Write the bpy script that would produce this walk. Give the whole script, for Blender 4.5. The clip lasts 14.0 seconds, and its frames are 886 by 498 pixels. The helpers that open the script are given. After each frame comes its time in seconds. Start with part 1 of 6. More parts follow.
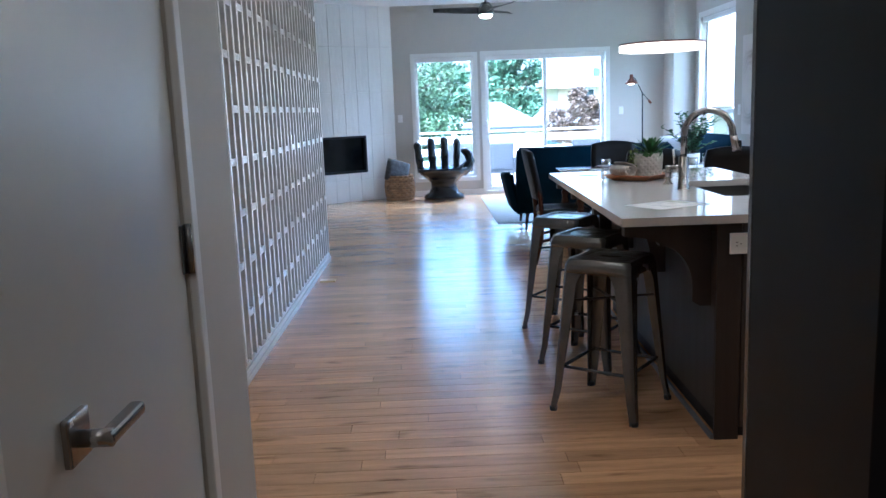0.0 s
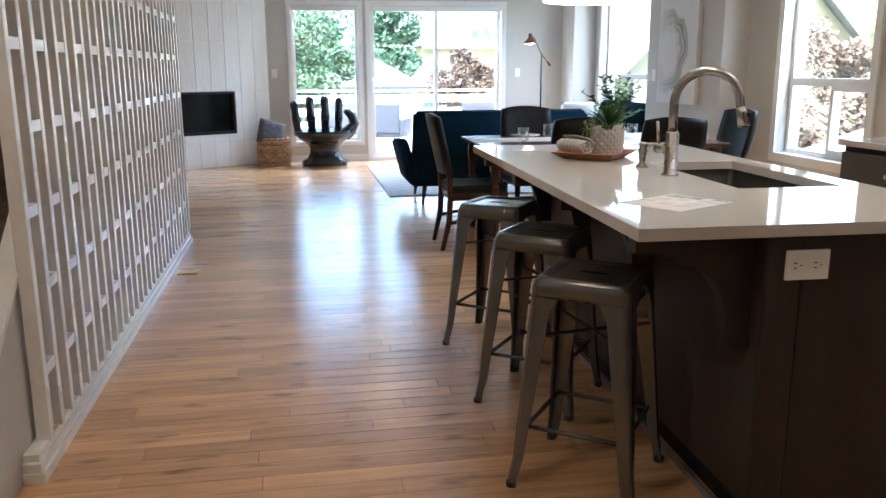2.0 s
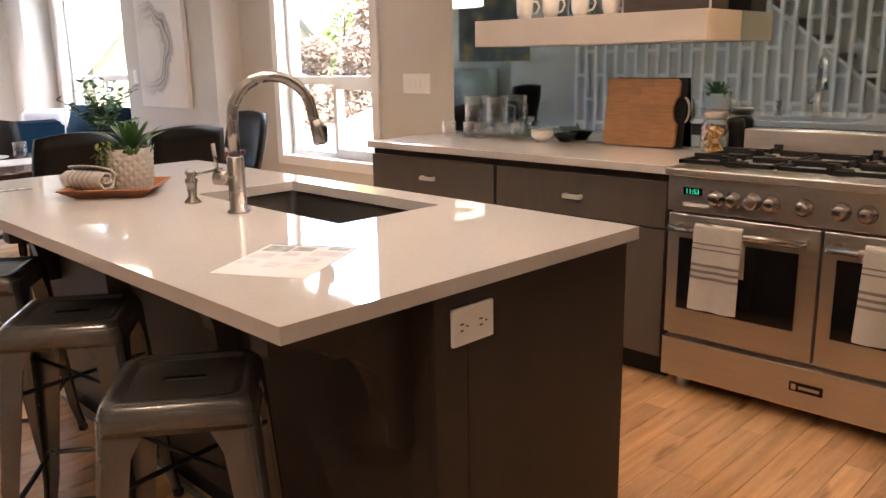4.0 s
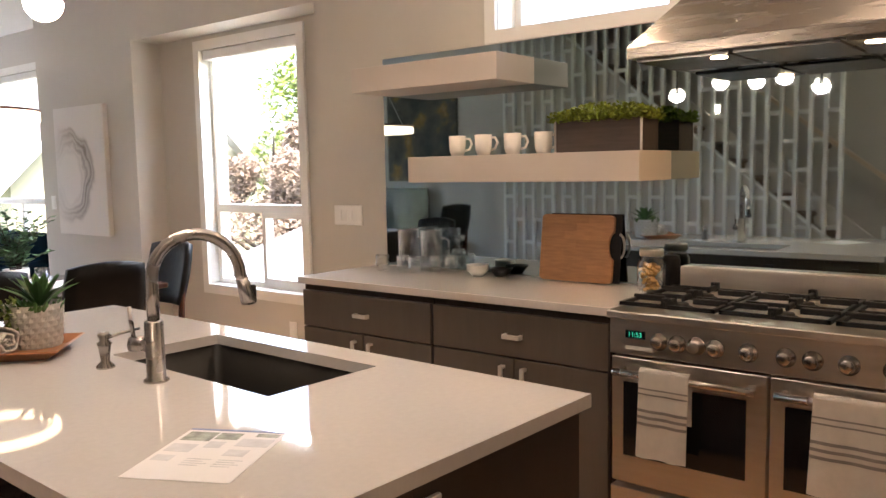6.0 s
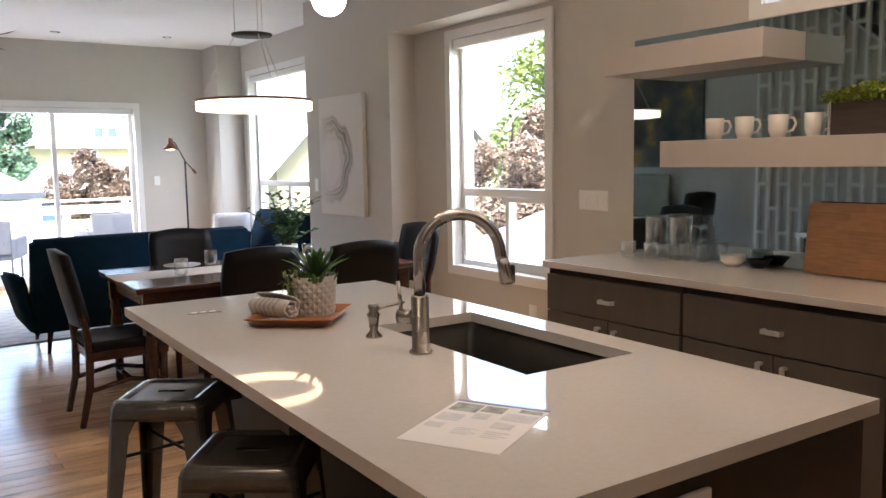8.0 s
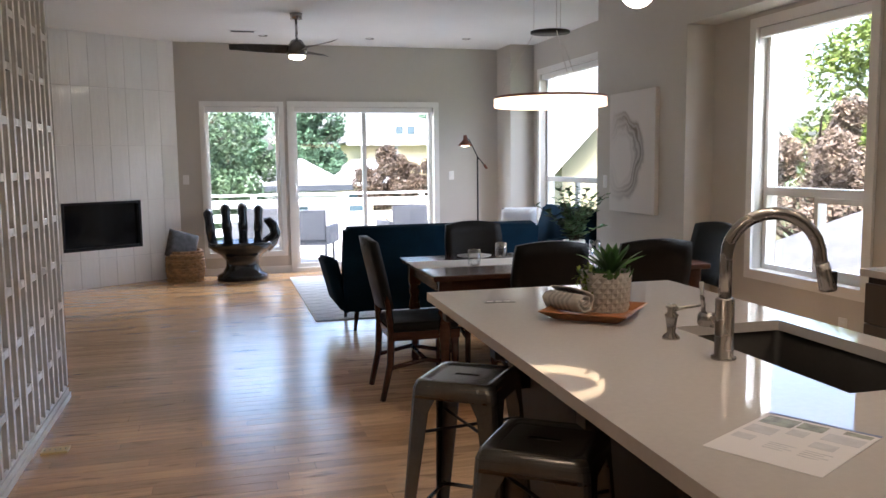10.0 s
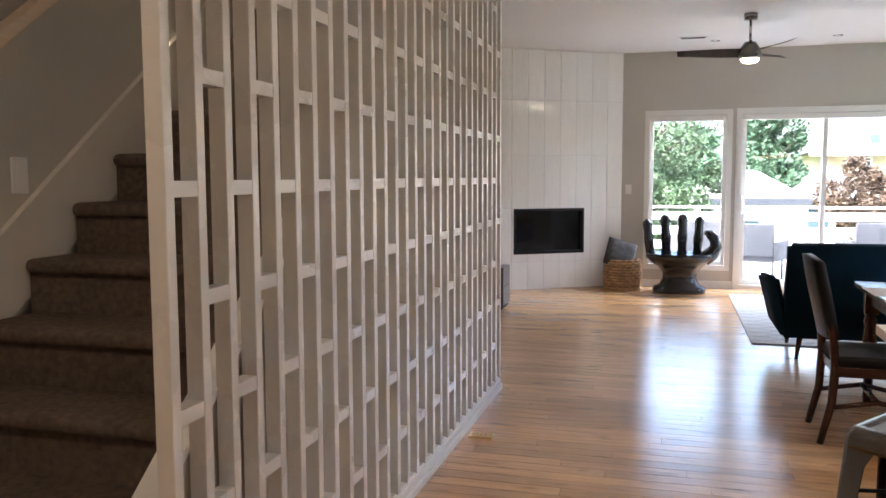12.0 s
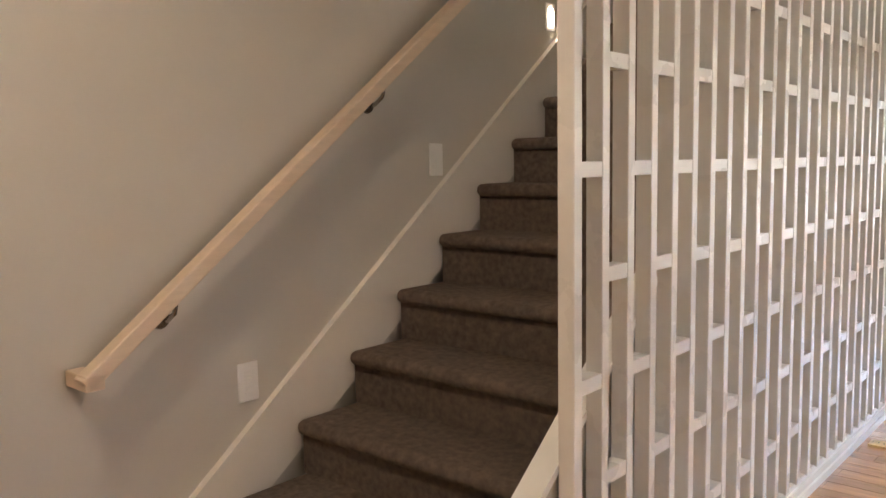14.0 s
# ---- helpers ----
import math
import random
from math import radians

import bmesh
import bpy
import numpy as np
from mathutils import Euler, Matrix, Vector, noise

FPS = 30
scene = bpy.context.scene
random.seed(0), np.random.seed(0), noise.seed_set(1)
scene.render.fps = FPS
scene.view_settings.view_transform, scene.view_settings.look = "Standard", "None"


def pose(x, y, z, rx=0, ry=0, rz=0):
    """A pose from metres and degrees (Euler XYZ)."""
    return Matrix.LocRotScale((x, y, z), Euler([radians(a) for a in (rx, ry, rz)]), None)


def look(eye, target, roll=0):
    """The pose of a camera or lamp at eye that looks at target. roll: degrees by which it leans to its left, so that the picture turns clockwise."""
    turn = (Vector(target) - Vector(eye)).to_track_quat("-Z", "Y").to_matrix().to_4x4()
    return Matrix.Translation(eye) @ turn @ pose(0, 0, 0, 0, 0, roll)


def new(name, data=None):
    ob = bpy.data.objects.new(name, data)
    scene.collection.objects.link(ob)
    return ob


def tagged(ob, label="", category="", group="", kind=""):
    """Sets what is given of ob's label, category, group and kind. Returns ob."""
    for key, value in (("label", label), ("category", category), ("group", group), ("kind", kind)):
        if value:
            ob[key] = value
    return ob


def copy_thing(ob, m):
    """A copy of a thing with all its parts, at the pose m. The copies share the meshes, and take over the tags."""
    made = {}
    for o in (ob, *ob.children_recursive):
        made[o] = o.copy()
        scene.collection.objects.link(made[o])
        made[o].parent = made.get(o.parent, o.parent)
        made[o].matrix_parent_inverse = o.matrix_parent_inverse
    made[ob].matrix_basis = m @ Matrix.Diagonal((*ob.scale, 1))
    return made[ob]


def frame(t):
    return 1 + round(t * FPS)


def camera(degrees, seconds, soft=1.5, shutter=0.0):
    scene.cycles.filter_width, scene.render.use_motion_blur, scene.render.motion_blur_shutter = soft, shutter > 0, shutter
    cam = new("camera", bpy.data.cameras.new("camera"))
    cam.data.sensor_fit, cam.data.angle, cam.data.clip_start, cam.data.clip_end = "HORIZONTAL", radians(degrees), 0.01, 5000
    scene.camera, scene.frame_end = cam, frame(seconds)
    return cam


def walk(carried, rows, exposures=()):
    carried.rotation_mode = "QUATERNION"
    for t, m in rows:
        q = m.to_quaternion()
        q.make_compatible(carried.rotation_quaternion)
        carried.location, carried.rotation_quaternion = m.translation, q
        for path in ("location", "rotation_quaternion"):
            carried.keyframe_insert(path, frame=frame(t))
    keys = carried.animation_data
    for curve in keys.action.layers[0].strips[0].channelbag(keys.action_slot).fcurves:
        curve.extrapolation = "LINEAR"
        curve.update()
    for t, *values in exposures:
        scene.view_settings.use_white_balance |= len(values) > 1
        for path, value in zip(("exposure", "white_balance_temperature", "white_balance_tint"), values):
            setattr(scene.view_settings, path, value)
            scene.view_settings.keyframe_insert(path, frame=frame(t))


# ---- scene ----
cam = camera(57.3, 14.0)
PATH = [
    (0, (0.052, 0.507, 1.346), (0.076, 2.478, 1.011), -2.2),
    (0.5, (0.053, 0.767, 1.334), (0.165, 2.738, 1.009), -1.3),
    (1, (0.055, 1.083, 1.323), (0.181, 3.047, 0.968), -0.6),
    (1.5, (0.013, 1.364, 1.317), (0.167, 3.319, 0.922), 0.1),
    (2, (-0.057, 1.669, 1.314), (0.277, 3.592, 0.879), -0.2),
    (2.5, (-0.051, 1.992, 1.296), (0.52, 3.846, 0.811), -0.4),
    (3, (-0.015, 2.225, 1.306), (0.885, 3.931, 0.777), -0.8),
    (3.5, (-0.018, 2.359, 1.325), (1.234, 3.831, 0.81), -1.0),
    (4, (0.049, 2.484, 1.341), (1.449, 3.838, 0.885), -1.0),
    (4.2, (0.098, 2.53, 1.349), (1.522, 3.873, 0.941), -1.2),
    (6.3, (0.152, 2.625, 1.466), (1.702, 3.876, 1.285), -1.2),
    (6.5, (0.153, 2.641, 1.459), (1.66, 3.944, 1.277), -1.0),
    (7, (0.135, 2.657, 1.462), (1.509, 4.095, 1.261), -1.4),
    (7.5, (0.124, 2.661, 1.448), (1.378, 4.206, 1.244), -1.2),
    (7.7, (0.11, 2.66, 1.453), (1.317, 4.241, 1.242), -1.1),
    (9.8, (0.052, 2.676, 1.437), (0.653, 4.572, 1.228), -0.7),
    (10, (0.044, 2.69, 1.446), (0.565, 4.609, 1.231), -0.7),
    (10.5, (0.024, 2.758, 1.427), (0.328, 4.723, 1.206), -1.3),
    (11, (0.057, 2.816, 1.416), (0.083, 4.804, 1.205), -1.5),
    (11.5, (0.123, 2.843, 1.421), (-0.158, 4.814, 1.229), -0.9),
    (12, (0.155, 2.83, 1.423), (-0.386, 4.747, 1.245), -0.2),
    (12.5, (0.16, 2.815, 1.422), (-0.647, 4.636, 1.247), -0.4),
    (13, (0.153, 2.792, 1.423), (-0.857, 4.508, 1.245), -0.9),
    (13.5, (0.126, 2.787, 1.417), (-1.055, 4.39, 1.23), -1.1),
    (14, (0.091, 2.761, 1.417), (-1.218, 4.259, 1.207), -1.0),
]
walk(cam, [(t, look(eye, target, roll)) for t, eye, target, roll in PATH], [(0.0, 3.95, 4350, 3), (1.0, 4.15, 4850, 6), (2.0, 4.15, 5250, 6), (2.5, 3.85, 5400, 8), (3.0, 3.8, 5700, 13), (4.0, 4.6, 6200, 18), (6.5, 4.22, 6120, 14), (7.5, 3.97, 5980, 13), (10.0, 3.35, 5850, 12), (12.0, 3.92, 5950, 12), (14.0, 4.7, 5900, 10)])

# ---- world, sun, exposure ----
world = bpy.data.worlds.new("sky")
scene.world = world
world.use_nodes = True
wn = world.node_tree.nodes
sky = wn.new("ShaderNodeTexSky")
sky.sky_type, sky.sun_disc, sky.sun_elevation, sky.sun_rotation = 'NISHITA', False, radians(52), radians(205)
sky.dust_density, sky.ozone_density = 5.0, 0.4
wn["Background"].inputs[1].default_value = 0.12
world.node_tree.links.new(sky.outputs[0], wn["Background"].inputs[0])
sun = new("sun", bpy.data.lights.new("sun", 'SUN'))
sun.data.energy, sun.data.angle, sun.data.color = 1.5, radians(12), (1.0, 0.96, 0.9)
sun.matrix_world = look((-10, -22, 30), (0, 0, 0))


def sky_lamp(name, at, target, w, h, watts):
    """An area lamp just outside a window's head, for the light of the bright sky above."""
    d = bpy.data.lights.new(name, 'AREA')
    d.shape, d.size, d.size_y, d.energy, d.color = 'RECTANGLE', w, h, watts, (0.93, 0.97, 1.0)
    ob = new(name, d)
    ob.matrix_world = look(at, target)


sky_lamp("sky_lamp_patio", (1.4, 14.15, 2.55), (1.2, 9.5, 0.0), 3.0, 0.5, 30)
sky_lamp("sky_lamp_kitchen", (4.3, 7.35, 2.65), (-1.0, 5.6, 0.5), 1.0, 0.4, 24)
sky_lamp("sky_lamp_living", (4.6, 11.9, 2.85), (1.0, 11.0, 0.2), 1.7, 0.4, 5)


# ---- materials ----
def mat(name, base, rough=0.5, metal=0.0, var=0.12, scale=6.0, bump=0.0, bscale=60.0, stretch=(1, 1, 1), coat=0.0, spec=0.5, rvar=0.08, island=0.0):
    m = bpy.data.materials.new(name)
    m.use_nodes = True
    nt, n = m.node_tree, m.node_tree.nodes
    b = n["Principled BSDF"]
    L = nt.links.new
    geo = n.new("ShaderNodeNewGeometry")
    mp = n.new("ShaderNodeMapping")
    mp.inputs["Scale"].default_value = stretch
    L(geo.outputs["Position"], mp.inputs[0])
    n1, n2 = n.new("ShaderNodeTexNoise"), n.new("ShaderNodeTexNoise")
    n1.inputs["Scale"].default_value, n1.inputs["Detail"].default_value = scale, 5
    n2.inputs["Scale"].default_value, n2.inputs["Detail"].default_value = scale * 9, 3
    L(mp.outputs[0], n1.inputs["Vector"]), L(mp.outputs[0], n2.inputs["Vector"])
    mix = n.new("ShaderNodeMath")
    mix.operation = 'MULTIPLY_ADD'
    mix.inputs[1].default_value = 0.4
    L(n2.outputs[0], mix.inputs[0]), L(n1.outputs[0], mix.inputs[2])
    rmp = n.new("ShaderNodeMapRange")
    rmp.inputs["From Min"].default_value, rmp.inputs["From Max"].default_value = 0.4, 1.0
    rmp.inputs["To Min"].default_value, rmp.inputs["To Max"].default_value = 1 - var, 1 + var
    L(mix.outputs[0], rmp.inputs[0])
    fac = rmp.outputs[0]
    if island:
        oi = n.new("ShaderNodeObjectInfo")
        ad = n.new("ShaderNodeMath")
        L(oi.outputs["Random"], ad.inputs[0]), L(geo.outputs["Random Per Island"], ad.inputs[1])
        fr = n.new("ShaderNodeMath")
        fr.operation = 'FRACT'
        L(ad.outputs[0], fr.inputs[0])
        mr = n.new("ShaderNodeMapRange")
        mr.inputs["To Min"].default_value, mr.inputs["To Max"].default_value = 1 - island, 1 + island
        L(fr.outputs[0], mr.inputs[0])
        mu = n.new("ShaderNodeMath")
        mu.operation = 'MULTIPLY'
        L(fac, mu.inputs[0]), L(mr.outputs[0], mu.inputs[1])
        fac = mu.outputs[0]
    vm = n.new("ShaderNodeVectorMath")
    vm.operation = 'SCALE'
    vm.inputs[0].default_value = base
    L(fac, vm.inputs["Scale"])
    L(vm.outputs[0], b.inputs["Base Color"])
    rr = n.new("ShaderNodeMapRange")
    rr.inputs["To Min"].default_value, rr.inputs["To Max"].default_value = max(rough - rvar, 0.02), min(rough + rvar, 1)
    L(n1.outputs[0], rr.inputs[0]), L(rr.outputs[0], b.inputs["Roughness"])
    b.inputs["Metallic"].default_value = metal
    b.inputs["Coat Weight"].default_value = coat
    b.inputs["Coat Roughness"].default_value = 0.12
    b.inputs["Specular IOR Level"].default_value = spec
    if bump:
        nb = n.new("ShaderNodeTexNoise")
        nb.inputs["Scale"].default_value, nb.inputs["Detail"].default_value = bscale, 4
        L(mp.outputs[0], nb.inputs["Vector"])
        bp = n.new("ShaderNodeBump")
        bp.inputs["Strength"].default_value, bp.inputs["Distance"].default_value = bump, 0.01
        L(nb.outputs[0], bp.inputs["Height"]), L(bp.outputs[0], b.inputs["Normal"])
    return m


def glow(name, color, strength):
    m = bpy.data.materials.new(name)
    m.use_nodes = True
    b = m.node_tree.nodes["Principled BSDF"]
    b.inputs["Base Color"].default_value = (*color, 1)
    b.inputs["Emission Color"].default_value = (*color, 1)
    b.inputs["Emission Strength"].default_value = strength
    return m


def clear(name, tint=(1, 1, 1), rough=0.0, ior=1.45, thin=False, gloss=0.04, edge=0.0):
    m = bpy.data.materials.new(name)
    m.use_nodes = True
    nt, n = m.node_tree, m.node_tree.nodes
    if thin:
        tr, gl, mx = n.new("ShaderNodeBsdfTransparent"), n.new("ShaderNodeBsdfGlossy"), n.new("ShaderNodeMixShader")
        gl.inputs["Roughness"].default_value = 0.0
        tr.inputs[0].default_value = (*tint, 1)
        mx.inputs[0].default_value = gloss
        if edge:
            lw, ad = n.new("ShaderNodeLayerWeight"), n.new("ShaderNodeMath")
            lw.inputs[0].default_value = edge
            ad.inputs[1].default_value = gloss
            nt.links.new(lw.outputs["Facing"], ad.inputs[0]), nt.links.new(ad.outputs[0], mx.inputs[0])
        nt.links.new(tr.outputs[0], mx.inputs[1]), nt.links.new(gl.outputs[0], mx.inputs[2])
        nt.links.new(mx.outputs[0], n["Material Output"].inputs[0])
    else:
        b = n["Principled BSDF"]
        b.inputs["Base Color"].default_value = (*tint, 1)
        b.inputs["Transmission Weight"].default_value, b.inputs["Roughness"].default_value, b.inputs["IOR"].default_value = 1, rough, ior
    return m


def wood_floor():
    m = mat("oak_boards", (0.60, 0.345, 0.165), 0.2, 0, 0.26, 2.6, 0.05, 30, (1.0, 11, 6), coat=0.55, spec=0.5, rvar=0.06, island=0.17)
    nt, n = m.node_tree, m.node_tree.nodes
    L = nt.links.new
    b = n["Principled BSDF"]
    old = b.inputs["Base Color"].links[0].from_socket
    geo = n.new("ShaderNodeNewGeometry")
    mp = n.new("ShaderNodeMapping")
    mp.inputs["Scale"].default_value = (2.2, 9, 1)
    L(geo.outputs["Position"], mp.inputs[0])
    kn = n.new("ShaderNodeTexNoise")
    kn.inputs["Scale"].default_value, kn.inputs["Detail"].default_value = 1.6, 2
    L(mp.outputs[0], kn.inputs["Vector"])
    ra = n.new("ShaderNodeMapRange")
    ra.inputs["From Min"].default_value, ra.inputs["From Max"].default_value = 0.61, 0.76
    ra.inputs["To Max"].default_value = 0.75
    L(kn.outputs[0], ra.inputs[0])
    mx = n.new("ShaderNodeMix")
    mx.data_type = 'RGBA'
    b.inputs["Coat Roughness"].default_value = 0.24
    mx.inputs["B"].default_value = (0.13, 0.06, 0.025, 1)
    L(ra.outputs[0], mx.inputs["Factor"]), L(old, mx.inputs["A"])
    L(mx.outputs["Result"], b.inputs["Base Color"])
    return m


M_WALL = mat("greige_wall_paint", (0.54, 0.51, 0.46), 0.62, var=0.03, scale=1.2, bump=0.04, bscale=220)
M_CEIL = mat("white_ceiling_paint", (0.8, 0.79, 0.76), 0.8, var=0.03, scale=1.0, bump=0.08, bscale=150)
M_TRIM = mat("white_trim_paint", (0.78, 0.77, 0.74), 0.35, var=0.03, scale=3)
M_SCREEN = mat("white_screen_paint", (0.78, 0.765, 0.74), 0.28, var=0.04, scale=4)
M_DOOR = mat("pale_door_paint", (0.66, 0.65, 0.62), 0.3, var=0.03, scale=2, rvar=0.01)
M_FLOOR = wood_floor()
M_SUB = mat("dark_joint", (0.06, 0.035, 0.02), 0.8)
M_QUARTZ = mat("white_quartz", (0.56, 0.53, 0.51), 0.035, var=0.035, scale=60, spec=0.5, rvar=0.015)
M_CAB = mat("grey_brown_cabinet", (0.105, 0.088, 0.075), 0.38, var=0.12, scale=3, stretch=(5, 5, 0.6))
M_ISL = mat("espresso_panel", (0.038, 0.029, 0.024), 0.45, spec=0.3, var=0.2, scale=3, stretch=(6, 6, 0.5))
M_BLACKP = mat("charcoal_tall_panel", (0.009, 0.0095, 0.011), 0.5, var=0.15, scale=2, spec=0.2)
M_STEEL = mat("brushed_steel", (0.6, 0.56, 0.52), 0.34, 1.0, 0.06, 5, 0.05, 60, (1, 1, 14))
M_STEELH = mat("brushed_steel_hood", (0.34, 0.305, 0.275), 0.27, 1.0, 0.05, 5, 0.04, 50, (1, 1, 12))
M_PULL = mat("satin_steel_pull", (0.72, 0.7, 0.67), 0.35, 0.5, 0.04, 9)
M_NICKEL = mat("brushed_nickel", (0.38, 0.355, 0.335), 0.26, 1.0, 0.06, 9)
M_SINK = mat("dark_sink_steel", (0.06, 0.055, 0.05), 0.4, 0.3, 0.15, 7, spec=0.4)
M_GUN = mat("gunmetal_lacquer", (0.17, 0.165, 0.16), 0.24, 0.7, 0.2, 9, 0.02, 30)
M_BLACK = mat("black_iron", (0.011, 0.011, 0.012), 0.5, 0.0, 0.2, 10, spec=0.22)
M_GLOSSB = mat("black_gloss_lacquer", (0.012, 0.012, 0.014), 0.14, 0, 0.2, 4, 0.02, 20, coat=0.4)
M_OVEN = mat("oven_glass", (0.008, 0.008, 0.009), 0.06, 0, 0.1, 4)
M_LEATHER = mat("black_leather", (0.008, 0.007, 0.007), 0.42, 0, 0.25, 14, 0.25, 240, spec=0.18)
M_DWOOD = mat("mahogany_wood", (0.05, 0.018, 0.011), 0.24, 0, 0.35, 5, 0.04, 60, (1.2, 9, 9), coat=0.3)
M_TEAL = mat("teal_velvet", (0.006, 0.022, 0.041), 0.9, 0, 0.25, 7, 0.25, 300, spec=0.08)
M_RUG = mat("pale_rug", (0.6, 0.6, 0.61), 0.95, 0, 0.1, 20, 0.6, 220)
M_RUGL = mat("grey_rug_line", (0.33, 0.335, 0.35), 0.95, 0, 0.1, 20, 0.6, 220)
M_TILE = mat("gloss_white_tile", (0.85, 0.84, 0.82), 0.08, 0, 0.03, 3, 0.3, 9, (2.2, 2.2, 0.5), rvar=0.03, island=0.03)
M_HANDRAIL = mat("pale_wood_handrail", (0.66, 0.53, 0.4), 0.4, 0, 0.08, 6, 0.02, 60, (9, 1, 9))
M_SKIRT = mat("greige_skirting_paint", (0.7, 0.66, 0.6), 0.45, var=0.03, scale=3)
M_GROUT = mat("tile_grout", (0.7, 0.69, 0.67), 0.7)
M_MIRROR = mat("grey_mirror", (0.42, 0.52, 0.56), 0.02, 1.0, 0.01, 1, rvar=0.005)
M_CARPET = mat("brown_carpet", (0.19, 0.142, 0.108), 1.0, 0, 0.4, 45, 1.0, 420)
M_SHELF = mat("pale_laminate", (0.56, 0.50, 0.45), 0.42, var=0.03, scale=4)
M_CERAM = mat("white_ceramic", (0.75, 0.71, 0.66), 0.2, var=0.04, scale=10)
M_BAMBOO = mat("bamboo_board", (0.43, 0.215, 0.095), 0.5, 0, 0.2, 6, 0.03, 60, (1, 2, 14), island=0.12)
M_TRAY = mat("warm_tray_wood", (0.32, 0.13, 0.05), 0.35, 0, 0.25, 7, 0, 60, (2, 9, 9))
M_LINEN = mat("white_linen", (0.68, 0.64, 0.59), 0.95, 0, 0.07, 30, 0.7, 500)
M_GREYLIN = mat("pale_grey_linen", (0.5, 0.47, 0.44), 0.95, 0, 0.07, 30, 0.7, 500)
M_STRIPE = mat("grey_linen_stripe", (0.26, 0.24, 0.23), 0.95, 0, 0.07, 30, 0.7, 500)
M_WICKER = mat("seagrass_weave", (0.36, 0.21, 0.1), 0.7, 0, 0.55, 14, 0.8, 90, island=0.25)
M_PILLOW = mat("slate_knit", (0.075, 0.072, 0.075), 0.95, 0, 0.6, 18, 0.8, 120)
M_WPILLOW = mat("white_cotton", (0.7, 0.69, 0.67), 0.95, 0, 0.05, 12, 0.4, 260)
M_LEAF = mat("succulent_leaf", (0.055, 0.13, 0.035), 0.45, 0, 0.4, 14, island=0.35)
M_LEAF2 = mat("eucalyptus_leaf", (0.075, 0.14, 0.06), 0.55, 0, 0.35, 14, island=0.35)
M_GRASS = mat("box_grass", (0.2, 0.26, 0.03), 0.6, 0, 0.45, 30, island=0.45)
M_SOIL = mat("soil", (0.03, 0.02, 0.014), 0.95, bump=0.8, bscale=80)
M_PLANTER = mat("dark_planter_wood", (0.05, 0.034, 0.027), 0.5, 0, 0.35, 8, 0.1, 80, (9, 1, 9))
M_PASTA = mat("dried_pasta", (0.52, 0.30, 0.10), 0.6, 0, 0.25, 18, island=0.2)
M_BRASS = mat("brass_plate", (0.8, 0.6, 0.28), 0.35, 0.7, 0.1, 20)
M_COPPER = mat("bronze_shade", (0.2, 0.09, 0.06), 0.3, 0.9, 0.1, 9)
M_FANB = mat("fan_walnut_grey", (0.2, 0.18, 0.165), 0.4, 0, 0.25, 6, 0, 60, (3, 3, 3))
M_PAPER = mat("printed_paper", (0.72, 0.70, 0.70), 0.6, var=0.02, scale=8)
M_INK = mat("printed_grey", (0.56, 0.56, 0.58), 0.6, var=0.15, scale=40)
M_INKB = mat("printed_blue", (0.16, 0.2, 0.34), 0.6, var=0.3, scale=50)
M_PHOTO = mat("printed_photo", (0.25, 0.27, 0.22), 0.5, var=0.7, scale=45)
M_PLASTIC = mat("white_plastic", (0.8, 0.79, 0.77), 0.35, var=0.02, scale=10)
M_SLOT = mat("dark_slot", (0.03, 0.03, 0.03), 0.6)
M_GREYBOX = mat("grey_cabinet_front", (0.16, 0.155, 0.155), 0.4, var=0.08, scale=4)
M_SCRN = mat("black_screen", (0.01, 0.011, 0.013), 0.08, var=0.1)
M_PANE = clear("window_pane", thin=True)
M_GLASS = clear("drinking_glass", (0.985, 0.99, 0.99), thin=True, gloss=0.03, edge=0.5)
M_GLASSJ = clear("jar_glass", (0.98, 0.985, 0.975), thin=True, gloss=0.03, edge=0.4)
M_BULB = glow("warm_globe", (1.0, 0.8, 0.58), 3.0)
M_RING = glow("ring_diffuser", (1.0, 0.72, 0.42), 0.36)
M_DOWN = glow("downlight_lens", (1.0, 0.78, 0.5), 10)
M_DOWNK = glow("kitchen_downlight_lens", (1.0, 0.74, 0.5), 20)
M_LAMP = glow("lamp_bulb", (1.0, 0.8, 0.55), 4)
M_HOODL = glow("hood_lamp", (1.0, 0.6, 0.28), 13)
M_GREEN = glow("green_digits", (0.05, 0.9, 0.55), 0.03)
M_DECK = mat("grey_deck", (0.5, 0.48, 0.46), 0.7, var=0.15, scale=5, stretch=(1, 8, 1))
M_RAIL = mat("white_rail_paint", (0.78, 0.78, 0.77), 0.5, var=0.03)
M_RATTAN = mat("grey_rattan", (0.16, 0.16, 0.17), 0.7, 0, 0.3, 40, 0.6, 90)
M_CUSH = mat("blue_grey_cushion", (0.17, 0.2, 0.27), 0.9, 0, 0.1, 12)
M_YELLOW = mat("cream_siding", (0.62, 0.54, 0.36), 0.7, var=0.1, scale=3)
M_OLIVE = mat("olive_siding", (0.26, 0.25, 0.16), 0.7, var=0.1, scale=3)
M_ROOF = mat("asphalt_shingle", (0.2, 0.195, 0.195), 0.9, 0, 0.25, 6, 0.5, 30, island=0.2)
M_DKTRIM = mat("dark_gutter", (0.035, 0.042, 0.055), 0.5)
M_WINDK = mat("far_window", (0.05, 0.08, 0.1), 0.1)
M_GROUND = mat("lawn_ground", (0.09, 0.12, 0.05), 0.95, 0, 0.3, 0.6, 0.5, 5)
